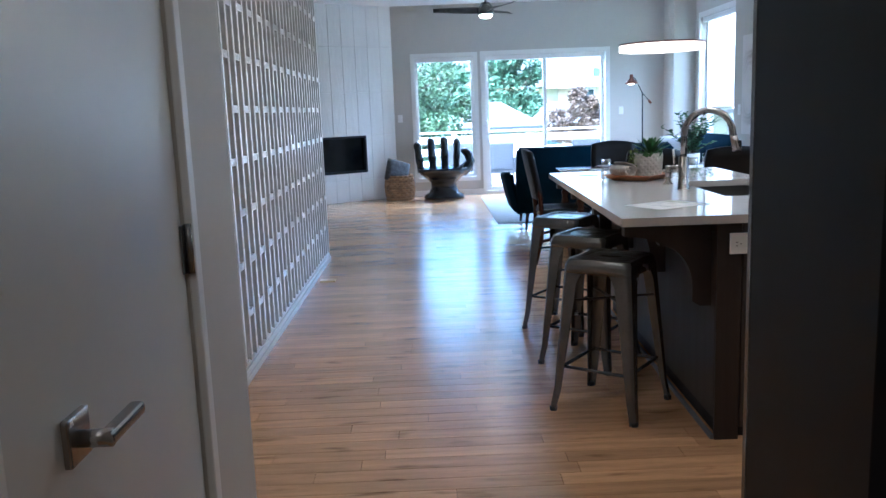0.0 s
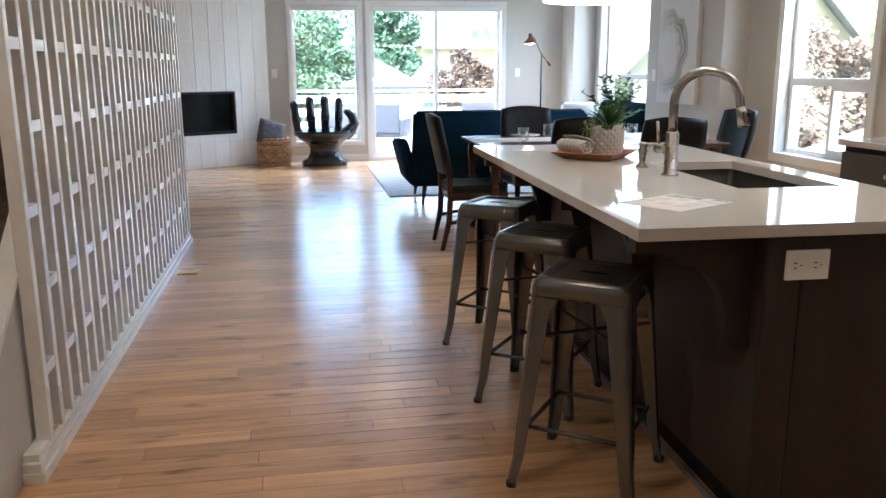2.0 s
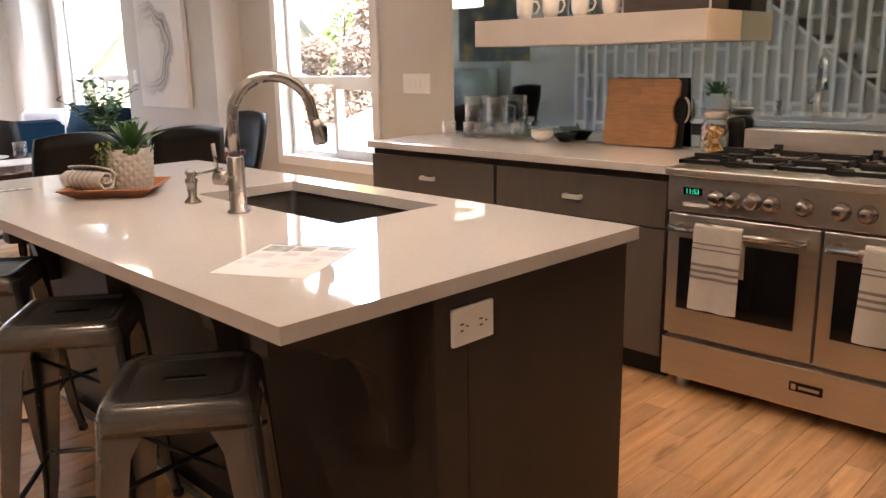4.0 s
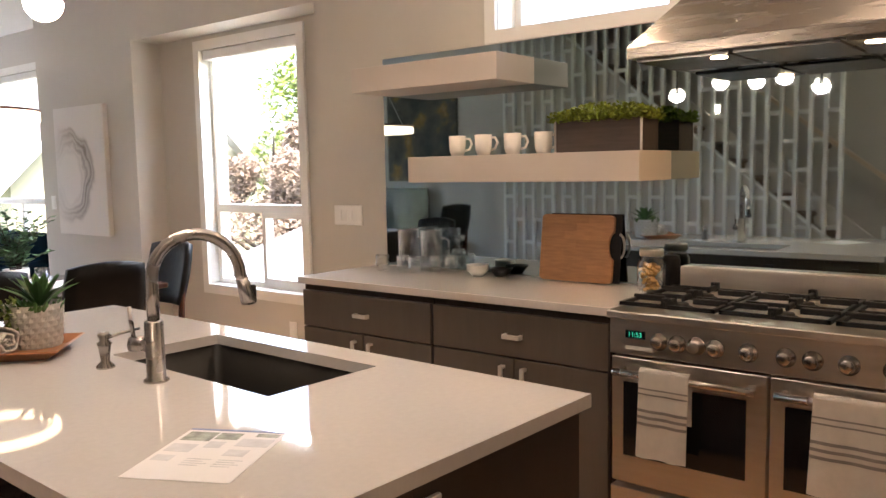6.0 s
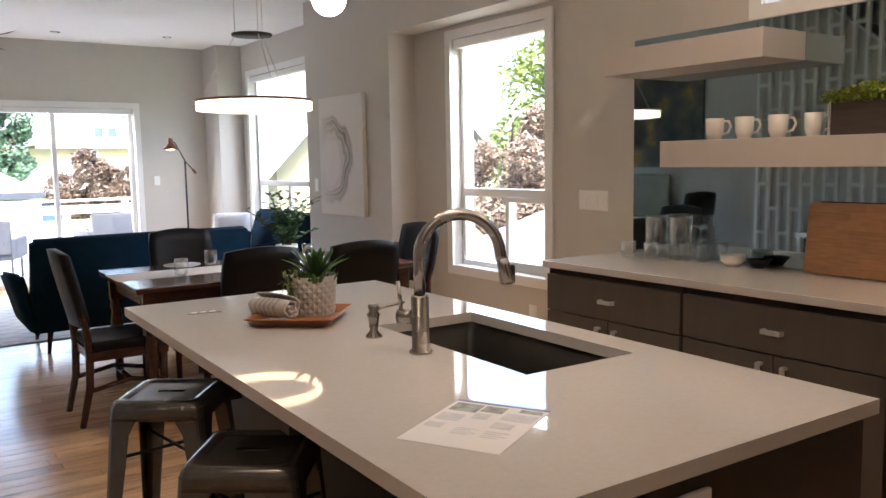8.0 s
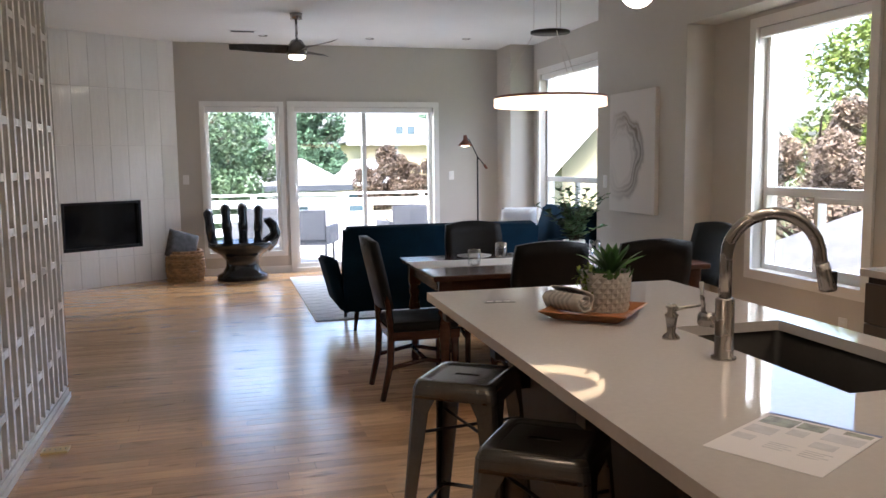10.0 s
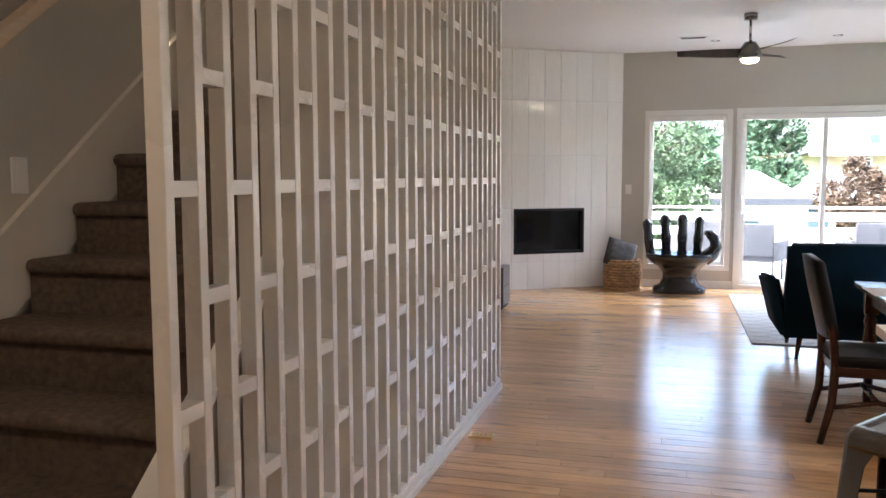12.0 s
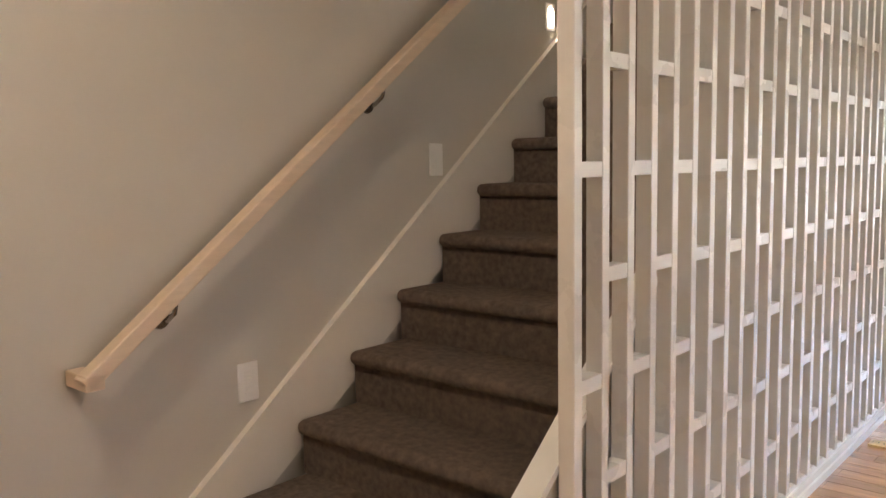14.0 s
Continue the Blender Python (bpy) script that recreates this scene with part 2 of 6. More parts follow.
M_BARK = mat("bark", (0.07, 0.05, 0.035), 0.95, 0, 0.3, 8, 0.8, 20)
M_GRN1 = mat("evergreen_leaf", (0.05, 0.088, 0.04), 0.6, 0, 0.4, 2, island=0.45)
M_GRN2 = mat("conifer_leaf", (0.055, 0.11, 0.06), 0.7, 0, 0.4, 2, island=0.4)
M_GRN3 = mat("lime_leaf", (0.13, 0.18, 0.03), 0.6, 0, 0.3, 2, island=0.4)
M_RED = mat("plum_leaf", (0.125, 0.09, 0.062), 0.6, 0, 0.3, 2, island=0.3)
M_BRONZE = mat("bronze_leaf", (0.075, 0.05, 0.032), 0.6, 0, 0.3, 2, island=0.35)
M_SHINGLE = mat("weathered_grey_shingle", (0.1, 0.1, 0.108), 0.9, 0, 0.3, 4, 0.6, 14, island=0.2)


def art_material(name, kind):
    m = bpy.data.materials.new(name)
    m.use_nodes = True
    nt, n = m.node_tree, m.node_tree.nodes
    L = nt.links.new
    tc = n.new("ShaderNodeTexCoord")
    b = n["Principled BSDF"]
    b.inputs["Roughness"].default_value = 0.7
    if kind == "swirl":
        mp = n.new("ShaderNodeMapping")
        mp.inputs["Location"].default_value = (0.0, -0.43, 0.1)
        mp.inputs["Scale"].default_value = (0.001, 2.3, 2.3)
        L(tc.outputs["Object"], mp.inputs[0])
        ns = n.new("ShaderNodeTexNoise")
        ns.inputs["Scale"].default_value, ns.inputs["Detail"].default_value = 1.3, 4
        L(mp.outputs[0], ns.inputs["Vector"])
        dv = n.new("ShaderNodeVectorMath")
        dv.operation = 'MULTIPLY_ADD'
        dv.inputs[1].default_value, dv.inputs[2].default_value = (0.7, 0.7, 0.7), (-0.35, -0.35, -0.35)
        L(ns.outputs["Color"], dv.inputs[0])
        ad = n.new("ShaderNodeVectorMath")
        L(mp.outputs[0], ad.inputs[0]), L(dv.outputs[0], ad.inputs[1])
        ln = n.new("ShaderNodeVectorMath")
        ln.operation = 'LENGTH'
        L(ad.outputs[0], ln.inputs[0])
        cr = n.new("ShaderNodeValToRGB")
        e = cr.color_ramp.elements
        e[0].position, e[0].color = 0.0, (0, 0, 0, 1)
        e[1].position, e[1].color = 1.0, (0, 0, 0, 1)
        for p, c in ((0.42, 0.0), (0.5, 0.3), (0.55, 0.12), (0.62, 0.8), (0.67, 0.35), (0.74, 1.0), (0.8, 0.45), (0.86, 0.75), (0.94, 0.1)):
            e.new(p).color = (c, c, c, 1)
        L(ln.outputs["Value"], cr.inputs[0])
        sx = n.new("ShaderNodeSeparateXYZ")
        L(tc.outputs["Object"], sx.inputs[0])
        side = n.new("ShaderNodeMapRange")
        side.inputs["From Min"].default_value, side.inputs["From Max"].default_value = 0.4, -0.05
        side.inputs["To Min"].default_value = 0.12
        L(sx.outputs["Y"], side.inputs[0])
        hue = n.new("ShaderNodeMapRange")
        hue.inputs["From Min"].default_value, hue.inputs["From Max"].default_value = 0.05, 0.4
        L(sx.outputs["Z"], hue.inputs[0])
        ink, mu = n.new("ShaderNodeMix"), n.new("ShaderNodeMath")
        ink.data_type, mu.operation = 'RGBA', 'MULTIPLY'
        ink.inputs["A"].default_value, ink.inputs["B"].default_value = (0.22, 0.205, 0.195, 1), (0.15, 0.1, 0.05, 1)
        L(hue.outputs[0], ink.inputs["Factor"])
        L(cr.outputs[0], mu.inputs[0]), L(side.outputs[0], mu.inputs[1])
        out = n.new("ShaderNodeMix")
        out.data_type = 'RGBA'
        out.inputs["A"].default_value = (0.7, 0.67, 0.64, 1)
        L(mu.outputs[0], out.inputs["Factor"]), L(ink.outputs["Result"], out.inputs["B"])
        L(out.outputs["Result"], b.inputs["Base Color"])
        return m
    else:
        ns = n.new("ShaderNodeTexNoise")
        ns.inputs["Scale"].default_value, ns.inputs["Detail"].default_value = 3.5, 7
        L(tc.outputs["Object"], ns.inputs["Vector"])
        cr = n.new("ShaderNodeValToRGB")
        e = cr.color_ramp.elements
        e[0].position, e[0].color = 0.35, (0.02, 0.025, 0.025, 1)
        e[1].position, e[1].color = 0.75, (0.35, 0.33, 0.25, 1)
        x = e.new(0.55)
        x.color = (0.08, 0.085, 0.07, 1)
        x = e.new(0.64)
        x.color = (0.25, 0.15, 0.03, 1)
        L(ns.outputs[0], cr.inputs[0])
    L(cr.outputs[0], b.inputs["Base Color"])
    return m


M_ART = art_material("swirl_canvas", "swirl")
M_ART2 = art_material("dark_canvas", "dark")


# ---- mesh helpers ----
def box(bm, x0, y0, z0, x1, y1, z1, bev=0.0, seg=2):
    r = bmesh.ops.create_cube(bm, size=1)
    bmesh.ops.scale(bm, vec=(x1 - x0, y1 - y0, z1 - z0), verts=r["verts"])
    bmesh.ops.translate(bm, vec=((x0 + x1) / 2, (y0 + y1) / 2, (z0 + z1) / 2), verts=r["verts"])
    if bev:
        ed = list({e for v in r["verts"] for e in v.link_edges})
        bmesh.ops.bevel(bm, geom=ed, offset=bev, segments=seg, affect='EDGES', profile=0.5)
    return bm


def B(*a, **k):
    return box(bmesh.new(), *a, **k)


def lathe(bm, prof, n=28, at=(0, 0, 0), m=None):
    rings = []
    for r, z in prof:
        if r < 1e-5:
            rings.append([bm.verts.new((0, 0, z))])
        else:
            rings.append([bm.verts.new((r * math.cos(2 * math.pi * i / n), r * math.sin(2 * math.pi * i / n), z)) for i in range(n)])
    for a, b in zip(rings, rings[1:]):
        for i in range(n):
            j = (i + 1) % n
            if len(a) == 1 and len(b) == 1:
                continue
            if len(a) == 1:
                bm.faces.new((a[0], b[j], b[i]))
            elif len(b) == 1:
                bm.faces.new((a[i], a[j], b[0]))
            else:
                bm.faces.new((a[i], a[j], b[j], b[i]))
    vs = [v for r in rings for v in r]
    mm = Matrix.Translation(at) @ (m or Matrix())
    bmesh.ops.transform(bm, matrix=mm, verts=vs)
    bmesh.ops.recalc_face_normals(bm, faces=bm.faces[:])
    for f in bm.faces:
        f.smooth = True
    return bm


def tube(bm, pts, r, n=12, cap=True):
    pts = [Vector(p) for p in pts]
    rs = r if isinstance(r, (list, tuple)) else [r] * len(pts)
    rings, up = [], None
    for i, p in enumerate(pts):
        d = (pts[min(i + 1, len(pts) - 1)] - pts[max(i - 1, 0)]).normalized()
        if up is None:
            up = Vector((0, 0, 1)) if abs(d.z) < 0.9 else Vector((1, 0, 0))
        a = d.cross(up).normalized()
        up = a.cross(d).normalized()
        rings.append([bm.verts.new(p + rs[i] * (math.cos(2 * math.pi * k / n) * a + math.sin(2 * math.pi * k / n) * up)) for k in range(n)])
    fs = []
    for a, b in zip(rings, rings[1:]):
        for k in range(n):
            j = (k + 1) % n
            fs.append(bm.faces.new((a[k], a[j], b[j], b[k])))
    if cap:
        fs.append(bm.faces.new(rings[0][::-1])), fs.append(bm.faces.new(rings[-1]))
    for f in fs:
        f.smooth = n > 6
    return bm


def prism(bm, poly, axis, a, b):
    """A polygon in the plane across an axis, drawn out from a to b along it."""
    def put(p, s):
        return {"x": (s, p[0], p[1]), "y": (p[0], s, p[1]), "z": (p[0], p[1], s)}[axis]
    lo, hi = [bm.verts.new(put(p, a)) for p in poly], [bm.verts.new(put(p, b)) for p in poly]
    bm.faces.new(lo), bm.faces.new(hi[::-1])
    for i in range(len(poly)):
        j = (i + 1) % len(poly)
        bm.faces.new((lo[i], lo[j], hi[j], hi[i]))
    bmesh.ops.recalc_face_normals(bm, faces=bm.faces[:])
    return bm


def mesh_of(name, bm, material, smooth=False):
    me = bpy.data.meshes.new(name)
    if smooth:
        for f in bm.faces:
            f.smooth = True
    bm.to_mesh(me)
    bm.free()
    me.materials.append(material)
    return me


def part(name, bm, material, parent, label="", smooth=False):
    ob = new(name, mesh_of(name, bm, material, smooth))
    ob.parent = parent
    if label:
        ob["label"] = label
    return ob


def thing(name, at, label, category, group="", rz=0.0, kind=""):
    ob = new(name)
    ob.matrix_world = pose(*at, 0, 0, rz)
    ob.empty_display_size = 0.1
    return tagged(ob, label, category, group, kind)


def solid(name, bm, material, label, category, group="", kind="", at=(0, 0, 0), rz=0.0, smooth=False):
    ob = new(name, mesh_of(name, bm, material, smooth))
    ob.matrix_world = pose(*at, 0, 0, rz)
    return tagged(ob, label, category, group, kind)


def structure(name, bm, material, label="", category=""):
    return solid(name, bm, material, label, category, kind="structure")


def cells(a0, a1, b0, b1, holes):
    """Rectangles that fill a wall's face round its holes."""
    cuts = sorted({a0, a1, *(h[0] for h in holes), *(h[1] for h in holes)})
    out = []
    for s, e in zip(cuts, cuts[1:]):
        mid = (s + e) / 2
        hs = sorted((h[2], h[3]) for h in holes if h[0] < mid < h[1])
        z = b0
        for lo, hi in hs:
            if lo > z:
                out.append((s, e, z, lo))
            z = hi
        if z < b1:
            out.append((s, e, z, b1))
    return out


def wall_y(name, x0, x1, y, thick, holes=(), z0=0.0, z1=2.98, label="greige painted wall"):
    bm = bmesh.new()
    for a, b, c, d in cells(x0, x1, z0, z1, holes):
        box(bm, a, y, c, b, y + thick, d)
    return structure(name, bm, M_WALL, label, "wall")


def wall_x(name, y0, y1, x, thick, holes=(), z0=0.0, z1=2.98, label="greige painted wall"):
    bm = bmesh.new()
    for a, b, c, d in cells(y0, y1, z0, z1, holes):
        box(bm, x, a, c, x + thick, b, d)
    return structure(name, bm, M_WALL, label, "wall")


# ---- setting ----
CEIL, WX, BACK = 2.98, 3.60, 13.60
LW = -2.02
structure("floor_base", B(-2.3, -1.0, -0.12, 4.4, 13.75, -0.012), M_SUB, "dark subfloor under oak boards", "floor")
bm = bmesh.new()
box(bm, -0.98, -1.0, CEIL, 4.4, 13.8, CEIL + 0.25)
box(bm, LW - 0.2, -1.0, CEIL, -0.98, 3.2, CEIL + 0.25)
box(bm, LW - 0.2, 8.15, CEIL, -0.98, 13.8, CEIL + 0.25)
structure("ceiling", bm, M_CEIL, "white painted ceiling", "ceiling")
structure("ceiling_stairwell", B(LW - 0.2, 3.0, 5.2, -0.9, 8.4, 5.3), M_CEIL, "white stairwell ceiling", "ceiling")
wall_y("wall_back", -0.75, 3.82, BACK, 0.15, ((-0.13, 0.80, 0.29, 2.18), (0.98, 2.89, 0.0, 2.18)))
wall_x("wall_left", 2.6, 12.9, LW - 0.15, 0.15, z1=5.2)
wall_y("wall_stair_top", LW, -0.98, 8.1, 0.05, z1=5.2)
wall_y("wall_stair_low", LW, -0.98, 3.1, 0.1, z0=CEIL, z1=5.2)
wall_x("wall_stair_upper", 3.1, 8.15, -0.98, 0.08, z0=CEIL + 0.01, z1=5.2)
wall_x("wall_hall", -0.6, 2.6, -0.60, 0.14, ((1.38, 2.178, 0.0, 2.05),), label="greige hall wall with a door")
wall_y("wall_landing", LW - 0.1, -0.60, 2.46, 0.14)
wall_y("wall_behind", -0.6, 1.0, -0.75, 0.14)
wall_x("wall_hall_right", -0.6, 1.95, 0.93, 0.14)
wall_y("wall_kitchen_end", 0.93, WX + 0.2, 1.81, 0.14)
wall_x("wall_kitchen", 1.8, 6.36, WX, 0.30, ((4.09, 5.01, 2.155, 2.62),))
wall_x("wall_niche", 6.36, 8.43, 3.85, 0.20, ((6.80, 7.89, 0.62, 2.38),))
structure("wall_niche_header", B(WX, 6.36, 2.487, 3.85, 8.43, CEIL), M_WALL, "greige soffit over the window niche", "wall")
wall_x("wall_painting", 8.43, 9.99, WX, 0.60)
wall_x("wall_living_right", 9.99, 13.06, 4.15, 0.20, ((10.95, 12.80, 0.72, 2.56),))
wall_x("wall_pier", 13.06, BACK, 3.82, 0.5)

# diagonal fireplace wall, local x along the wall from the back corner
fpw = thing("fireplace", (-0.475, BACK - 0.01, 0), "white tiled corner wall with a black linear gas fireplace", "fireplace", rz=math.degrees(math.atan2(-0.82, -1.27)))
fp0, fp1, fz0, fz1, flen = 0.535, 1.50, 0.447, 1.017, 2.05
bm = bmesh.new()
for a, b, c, d in cells(0, flen, 0, CEIL, ((fp0, fp1, fz0, fz1),)):
    box(bm, a, -0.25, c, b, -0.012, d)
box(bm, fp0 - 0.02, -0.55, fz0 - 0.02, fp1 + 0.02, -0.25, fz1 + 0.02)
part("backing", bm, M_GROUT, fpw, "pale grout backing")
rows = (0.0, 0.345, 1.017, 1.68, 2.36, CEIL)
for i in range(10):
    for z0, z1 in zip(rows, rows[1:]):
        a, b = i * 0.2185 + 0.0012, min((i + 1) * 0.2185 - 0.0012, flen)
        if b - a < 0.02:
            continue
        for c0, c1, d0, d1 in cells(a, b, z0 + 0.0018, z1 - 0.0018, ((fp0, fp1, fz0, fz1),) if b > fp0 and a < fp1 and z0 < fz1 and z1 > fz0 else ()):
            if c0 >= fp0 - 1e-6 and c1 <= fp1 + 1e-6 and d0 >= fz0 and d1 <= fz1 or c0 < a - 1e-6 or c1 > b + 1e-6 or d1 - d0 < 0.01 or c1 - c0 < 0.01:
                continue
            part("tile", B(c0, -0.012, d0, c1, 0.0, d1, bev=0.0015, seg=1), M_TILE, fpw)
bm = bmesh.new()
for a, b, c, d in cells(fp0, fp1, fz0, fz1, ((fp0 + 0.03, fp1 - 0.03, fz0 + 0.035, fz1 - 0.03),)):
    box(bm, a, -0.10, c, b, 0.006, d)
part("surround", bm, M_BLACK, fpw, "matt black metal surround")
part("firebox", B(fp0 + 0.03, -0.30, fz0 + 0.03, fp1 - 0.03, -0.22, fz1 - 0.03), M_BLACK, fpw, "dark firebox back")
part("burner_tray", B(fp0 + 0.1, -0.2, fz0 + 0.04, fp1 - 0.1, -0.1, fz0 + 0.1, bev=0.01), M_GREYBOX, fpw, "grey ember tray")
part("glass", B(fp0 + 0.03, -0.055, fz0 + 0.035, fp1 - 0.03, -0.05, fz1 - 0.03), M_OVEN, fpw, "dark fireplace glass")


def trim_frame(bm, axis, p, a0, a1, b0, b1, w, proud, sill=True):
    """A flat casing round an opening, on the room's side at p."""
    for c0, c1, d0, d1 in ((a0 - w, a0, b0 - (w if sill else 0), b1 + w), (a1, a1 + w, b0 - (w if sill else 0), b1 + w), (a0, a1, b1, b1 + w)) + (((a0, a1, b0 - w, b0),) if sill else ()):
        if axis == "y":
            box(bm, c0, p - proud, d0, c1, p, d1)
        else:
            box(bm, p - proud, c0, d0, p, c1, d1)
    return bm


def sash(bm, axis, p, a0, a1, b0, b1, w, t):
    for c0, c1, d0, d1 in ((a0, a0 + w, b0, b1), (a1 - w, a1, b0, b1), (a0 + w, a1 - w, b0, b0 + w), (a0 + w, a1 - w, b1 - w, b1)):
        if axis == "y":
            box(bm, c0, p, d0, c1, p + t, d1)
        else:
            box(bm, p, c0, d0, p + t, c1, d1)
    return bm


def pane(axis, p, a0, a1, b0, b1, parent):
    bm = B(a0, p, b0, a1, p + 0.005, b1) if axis == "y" else B(p, a0, b0, p + 0.005, a1, b1)
    ob = part("pane", bm, M_PANE, parent)
    ob.visible_shadow = False
    return ob


def blind(axis, p, a0, a1, z, parent):
    r = bmesh.new()
    if axis == "y":
        box(r, a0, p, z - 0.07, a1, p + 0.06, z, bev=0.008)
    else:
        box(r, p, a0, z - 0.07, p + 0.06, a1, z, bev=0.008)
    part("rolled_blind", r, M_PLASTIC, parent, "rolled-up white blind")


w1 = thing("window_1", (0, 0, 0), "fixed tall window in white casing", "window", kind="structure")
part("window_frame", trim_frame(bmesh.new(), "y", BACK - 0.002, -0.13, 0.80, 0.29, 2.18, 0.065, 0.018), M_TRIM, w1)
part("sash", sash(bmesh.new(), "y", BACK + 0.06, -0.13, 0.80, 0.29, 2.18, 0.045, 0.06), M_TRIM, w1)
pane("y", BACK + 0.09, -0.085, 0.755, 0.335, 2.135, w1)
blind("y", BACK + 0.0, -0.12, 0.79, 2.178, w1)
d1 = thing("door_1", (0, 0, 0), "white framed sliding glass patio door", "door", kind="structure")
part("door_frame", trim_frame(bmesh.new(), "y", BACK - 0.002, 0.98, 2.89, 0.0, 2.18, 0.072, 0.02, sill=False), M_TRIM, d1)
part("track", B(0.98, BACK, 0.0, 2.89, BACK + 0.15, 0.05), M_TRIM, d1)
for a, b, y in ((0.98, 1.96, BACK + 0.05), (1.91, 2.89, BACK + 0.10)):
    lf = part("sliding_leaf", sash(bmesh.new(), "y", y, a, b, 0.05, 2.18, 0.055, 0.04), M_TRIM, d1)
    pane("y", y + 0.018, a + 0.055, b - 0.055, 0.105, 2.125, d1)
part("pull_handle", tube(bmesh.new(), [(1.0, BACK + 0.05, 0.95), (1.0, BACK + 0.0, 0.97), (1.0, BACK + 0.0, 1.15), (1.0, BACK + 0.05, 1.17)], 0.011), M_PLASTIC, d1, "white pull handle")
blind("y", BACK + 0.0, 0.99, 2.88, 2.178, d1)
w2 = thing("window_2", (0, 0, 0), "tall white window with a lower slider", "window", kind="structure")
part("window_frame", trim_frame(bmesh.new(), "x", 3.848, 6.80, 7.89, 0.62, 2.38, 0.07, 0.02), M_TRIM, w2)
bm = sash(bmesh.new(), "x", 3.93, 6.80, 7.89, 0.62, 2.38, 0.04, 0.07)
box(bm, 3.93, 6.84, 1.17, 4.0, 7.85, 1.23)
box(bm, 3.94, 7.30, 0.66, 3.99, 7.36, 1.17)
sash(bm, "x", 3.915, 6.84, 7.33, 0.66, 1.17, 0.035, 0.03)
part("sash", bm, M_TRIM, w2)
bm = bmesh.new()
for a, b in ((6.796, 6.80), (7.89, 7.894)):
    box(bm, 3.85, a, 0.62, 4.05, b, 2.38)
part("jamb", bm, M_TRIM, w2)
pane("x", 3.96, 6.84, 7.85, 1.23, 2.34, w2), pane("x", 3.96, 6.84, 7.30, 0.66, 1.17, w2), pane("x", 3.965, 7.36, 7.85, 0.66, 1.17, w2)
blind("x", 3.855, 6.81, 7.88, 2.378, w2)
w3 = thing("window_3", (0, 0, 0), "white living room window with a lower slider", "window", kind="structure")
part("window_frame", trim_frame(bmesh.new(), "x", 4.148, 10.95, 12.80, 0.72, 2.56, 0.075, 0.02), M_TRIM, w3)
bm = sash(bmesh.new(), "x", 4.23, 10.95, 12.80, 0.72, 2.56, 0.045, 0.07)
box(bm, 4.23, 10.99, 1.17, 4.30, 12.76, 1.23)
box(bm, 4.24, 11.85, 0.76, 4.29, 11.91, 1.17)
part("sash", bm, M_TRIM, w3)
pane("x", 4.26, 10.99, 12.76, 1.23, 2.52, w3), pane("x", 4.26, 10.99, 11.85, 0.76, 1.17, w3), pane("x", 4.265, 11.91, 12.76, 0.76, 1.17, w3)
blind("x", 4.155, 10.96, 12.79, 2.558, w3)
w4 = thing("window_4", (0, 0, 0), "white transom window above the mirror", "window", kind="structure")
part("window_frame", trim_frame(bmesh.new(), "x", WX - 0.002, 4.09, 5.01, 2.155, 2.62, 0.065, 0.02), M_TRIM, w4)
part("sash", sash(bmesh.new(), "x", WX + 0.16, 4.09, 5.01, 2.155, 2.62, 0.04, 0.06), M_TRIM, w4)
bm = bmesh.new()
box(bm, WX + 0.002, 5.006, 2.155, WX + 0.16, 5.01, 2.62)
box(bm, WX + 0.002, 4.09, 2.155, WX + 0.16, 5.006, 2.159)
part("jamb", bm, M_TRIM, w4)
pane("x", WX + 0.19, 4.13, 4.97, 2.195, 2.58, w4)

# baseboards
bm = bmesh.new()
for a in ((-0.45, BACK - 0.014, 0, 0.905, BACK - 0.001, 0.09), (2.965, BACK - 0.014, 0, 3.82, BACK - 0.001, 0.09), (WX - 0.014, 8.43, 0, WX - 0.001, 9.99, 0.09), (3.836, 6.37, 0, 3.849, 8.42, 0.09), (LW + 0.001, 8.17, 0, LW + 0.014, 12.5, 0.09), (-0.459, 2.22, 0, -0.446, 2.6, 0.09)):
    box(bm, *a)
structure("baseboard", bm, M_TRIM, "white painted baseboard", "baseboard")

# hall door
hd = thing("door_2", (0, 0, 0), "pale flush interior door, closed, with nickel lever", "door", kind="structure")
part("door_leaf", B(-0.505, 1.385, 0.01, -0.465, 2.17, 2.04, bev=0.002), M_DOOR, hd)
bm = bmesh.new()
for a in ((-0.46, 1.32, 0, -0.442, 1.38, 2.11), (-0.46, 2.176, 0, -0.442, 2.215, 2.11), (-0.46, 1.38, 2.05, -0.442, 2.176, 2.11)):
    box(bm, *a, bev=0.003)
part("casing", bm, M_TRIM, hd)
# unseen slab filling the opening, added to block outside light round the leaf
part("door_stop", B(-0.56, 1.381, 0.0, -0.507, 2.177, 2.049), M_TRIM, hd)
for z in (0.25, 1.085, 1.82):
    bm = B(-0.4635, 2.15, z - 0.05, -0.4595, 2.172, z + 0.05)
    tube(bm, [(-0.452, 2.171, z - 0.052), (-0.452, 2.171, z + 0.052)], 0.008)
    part("hinge", bm, M_GUN, hd, "dark metal hinge")
part("rose", B(-0.465, 1.56, 0.88, -0.453, 1.63, 0.95, bev=0.003), M_NICKEL, hd, "square satin nickel rose")
bm = tube(bmesh.new(), [(-0.455, 1.595, 0.912), (-0.408, 1.595, 0.912)], 0.013, 16)
box(bm, -0.43, 1.583, 0.90, -0.404, 1.72, 0.922, bev=0.008, seg=3)
part("lever", bm, M_NICKEL, hd, "brushed nickel lever")

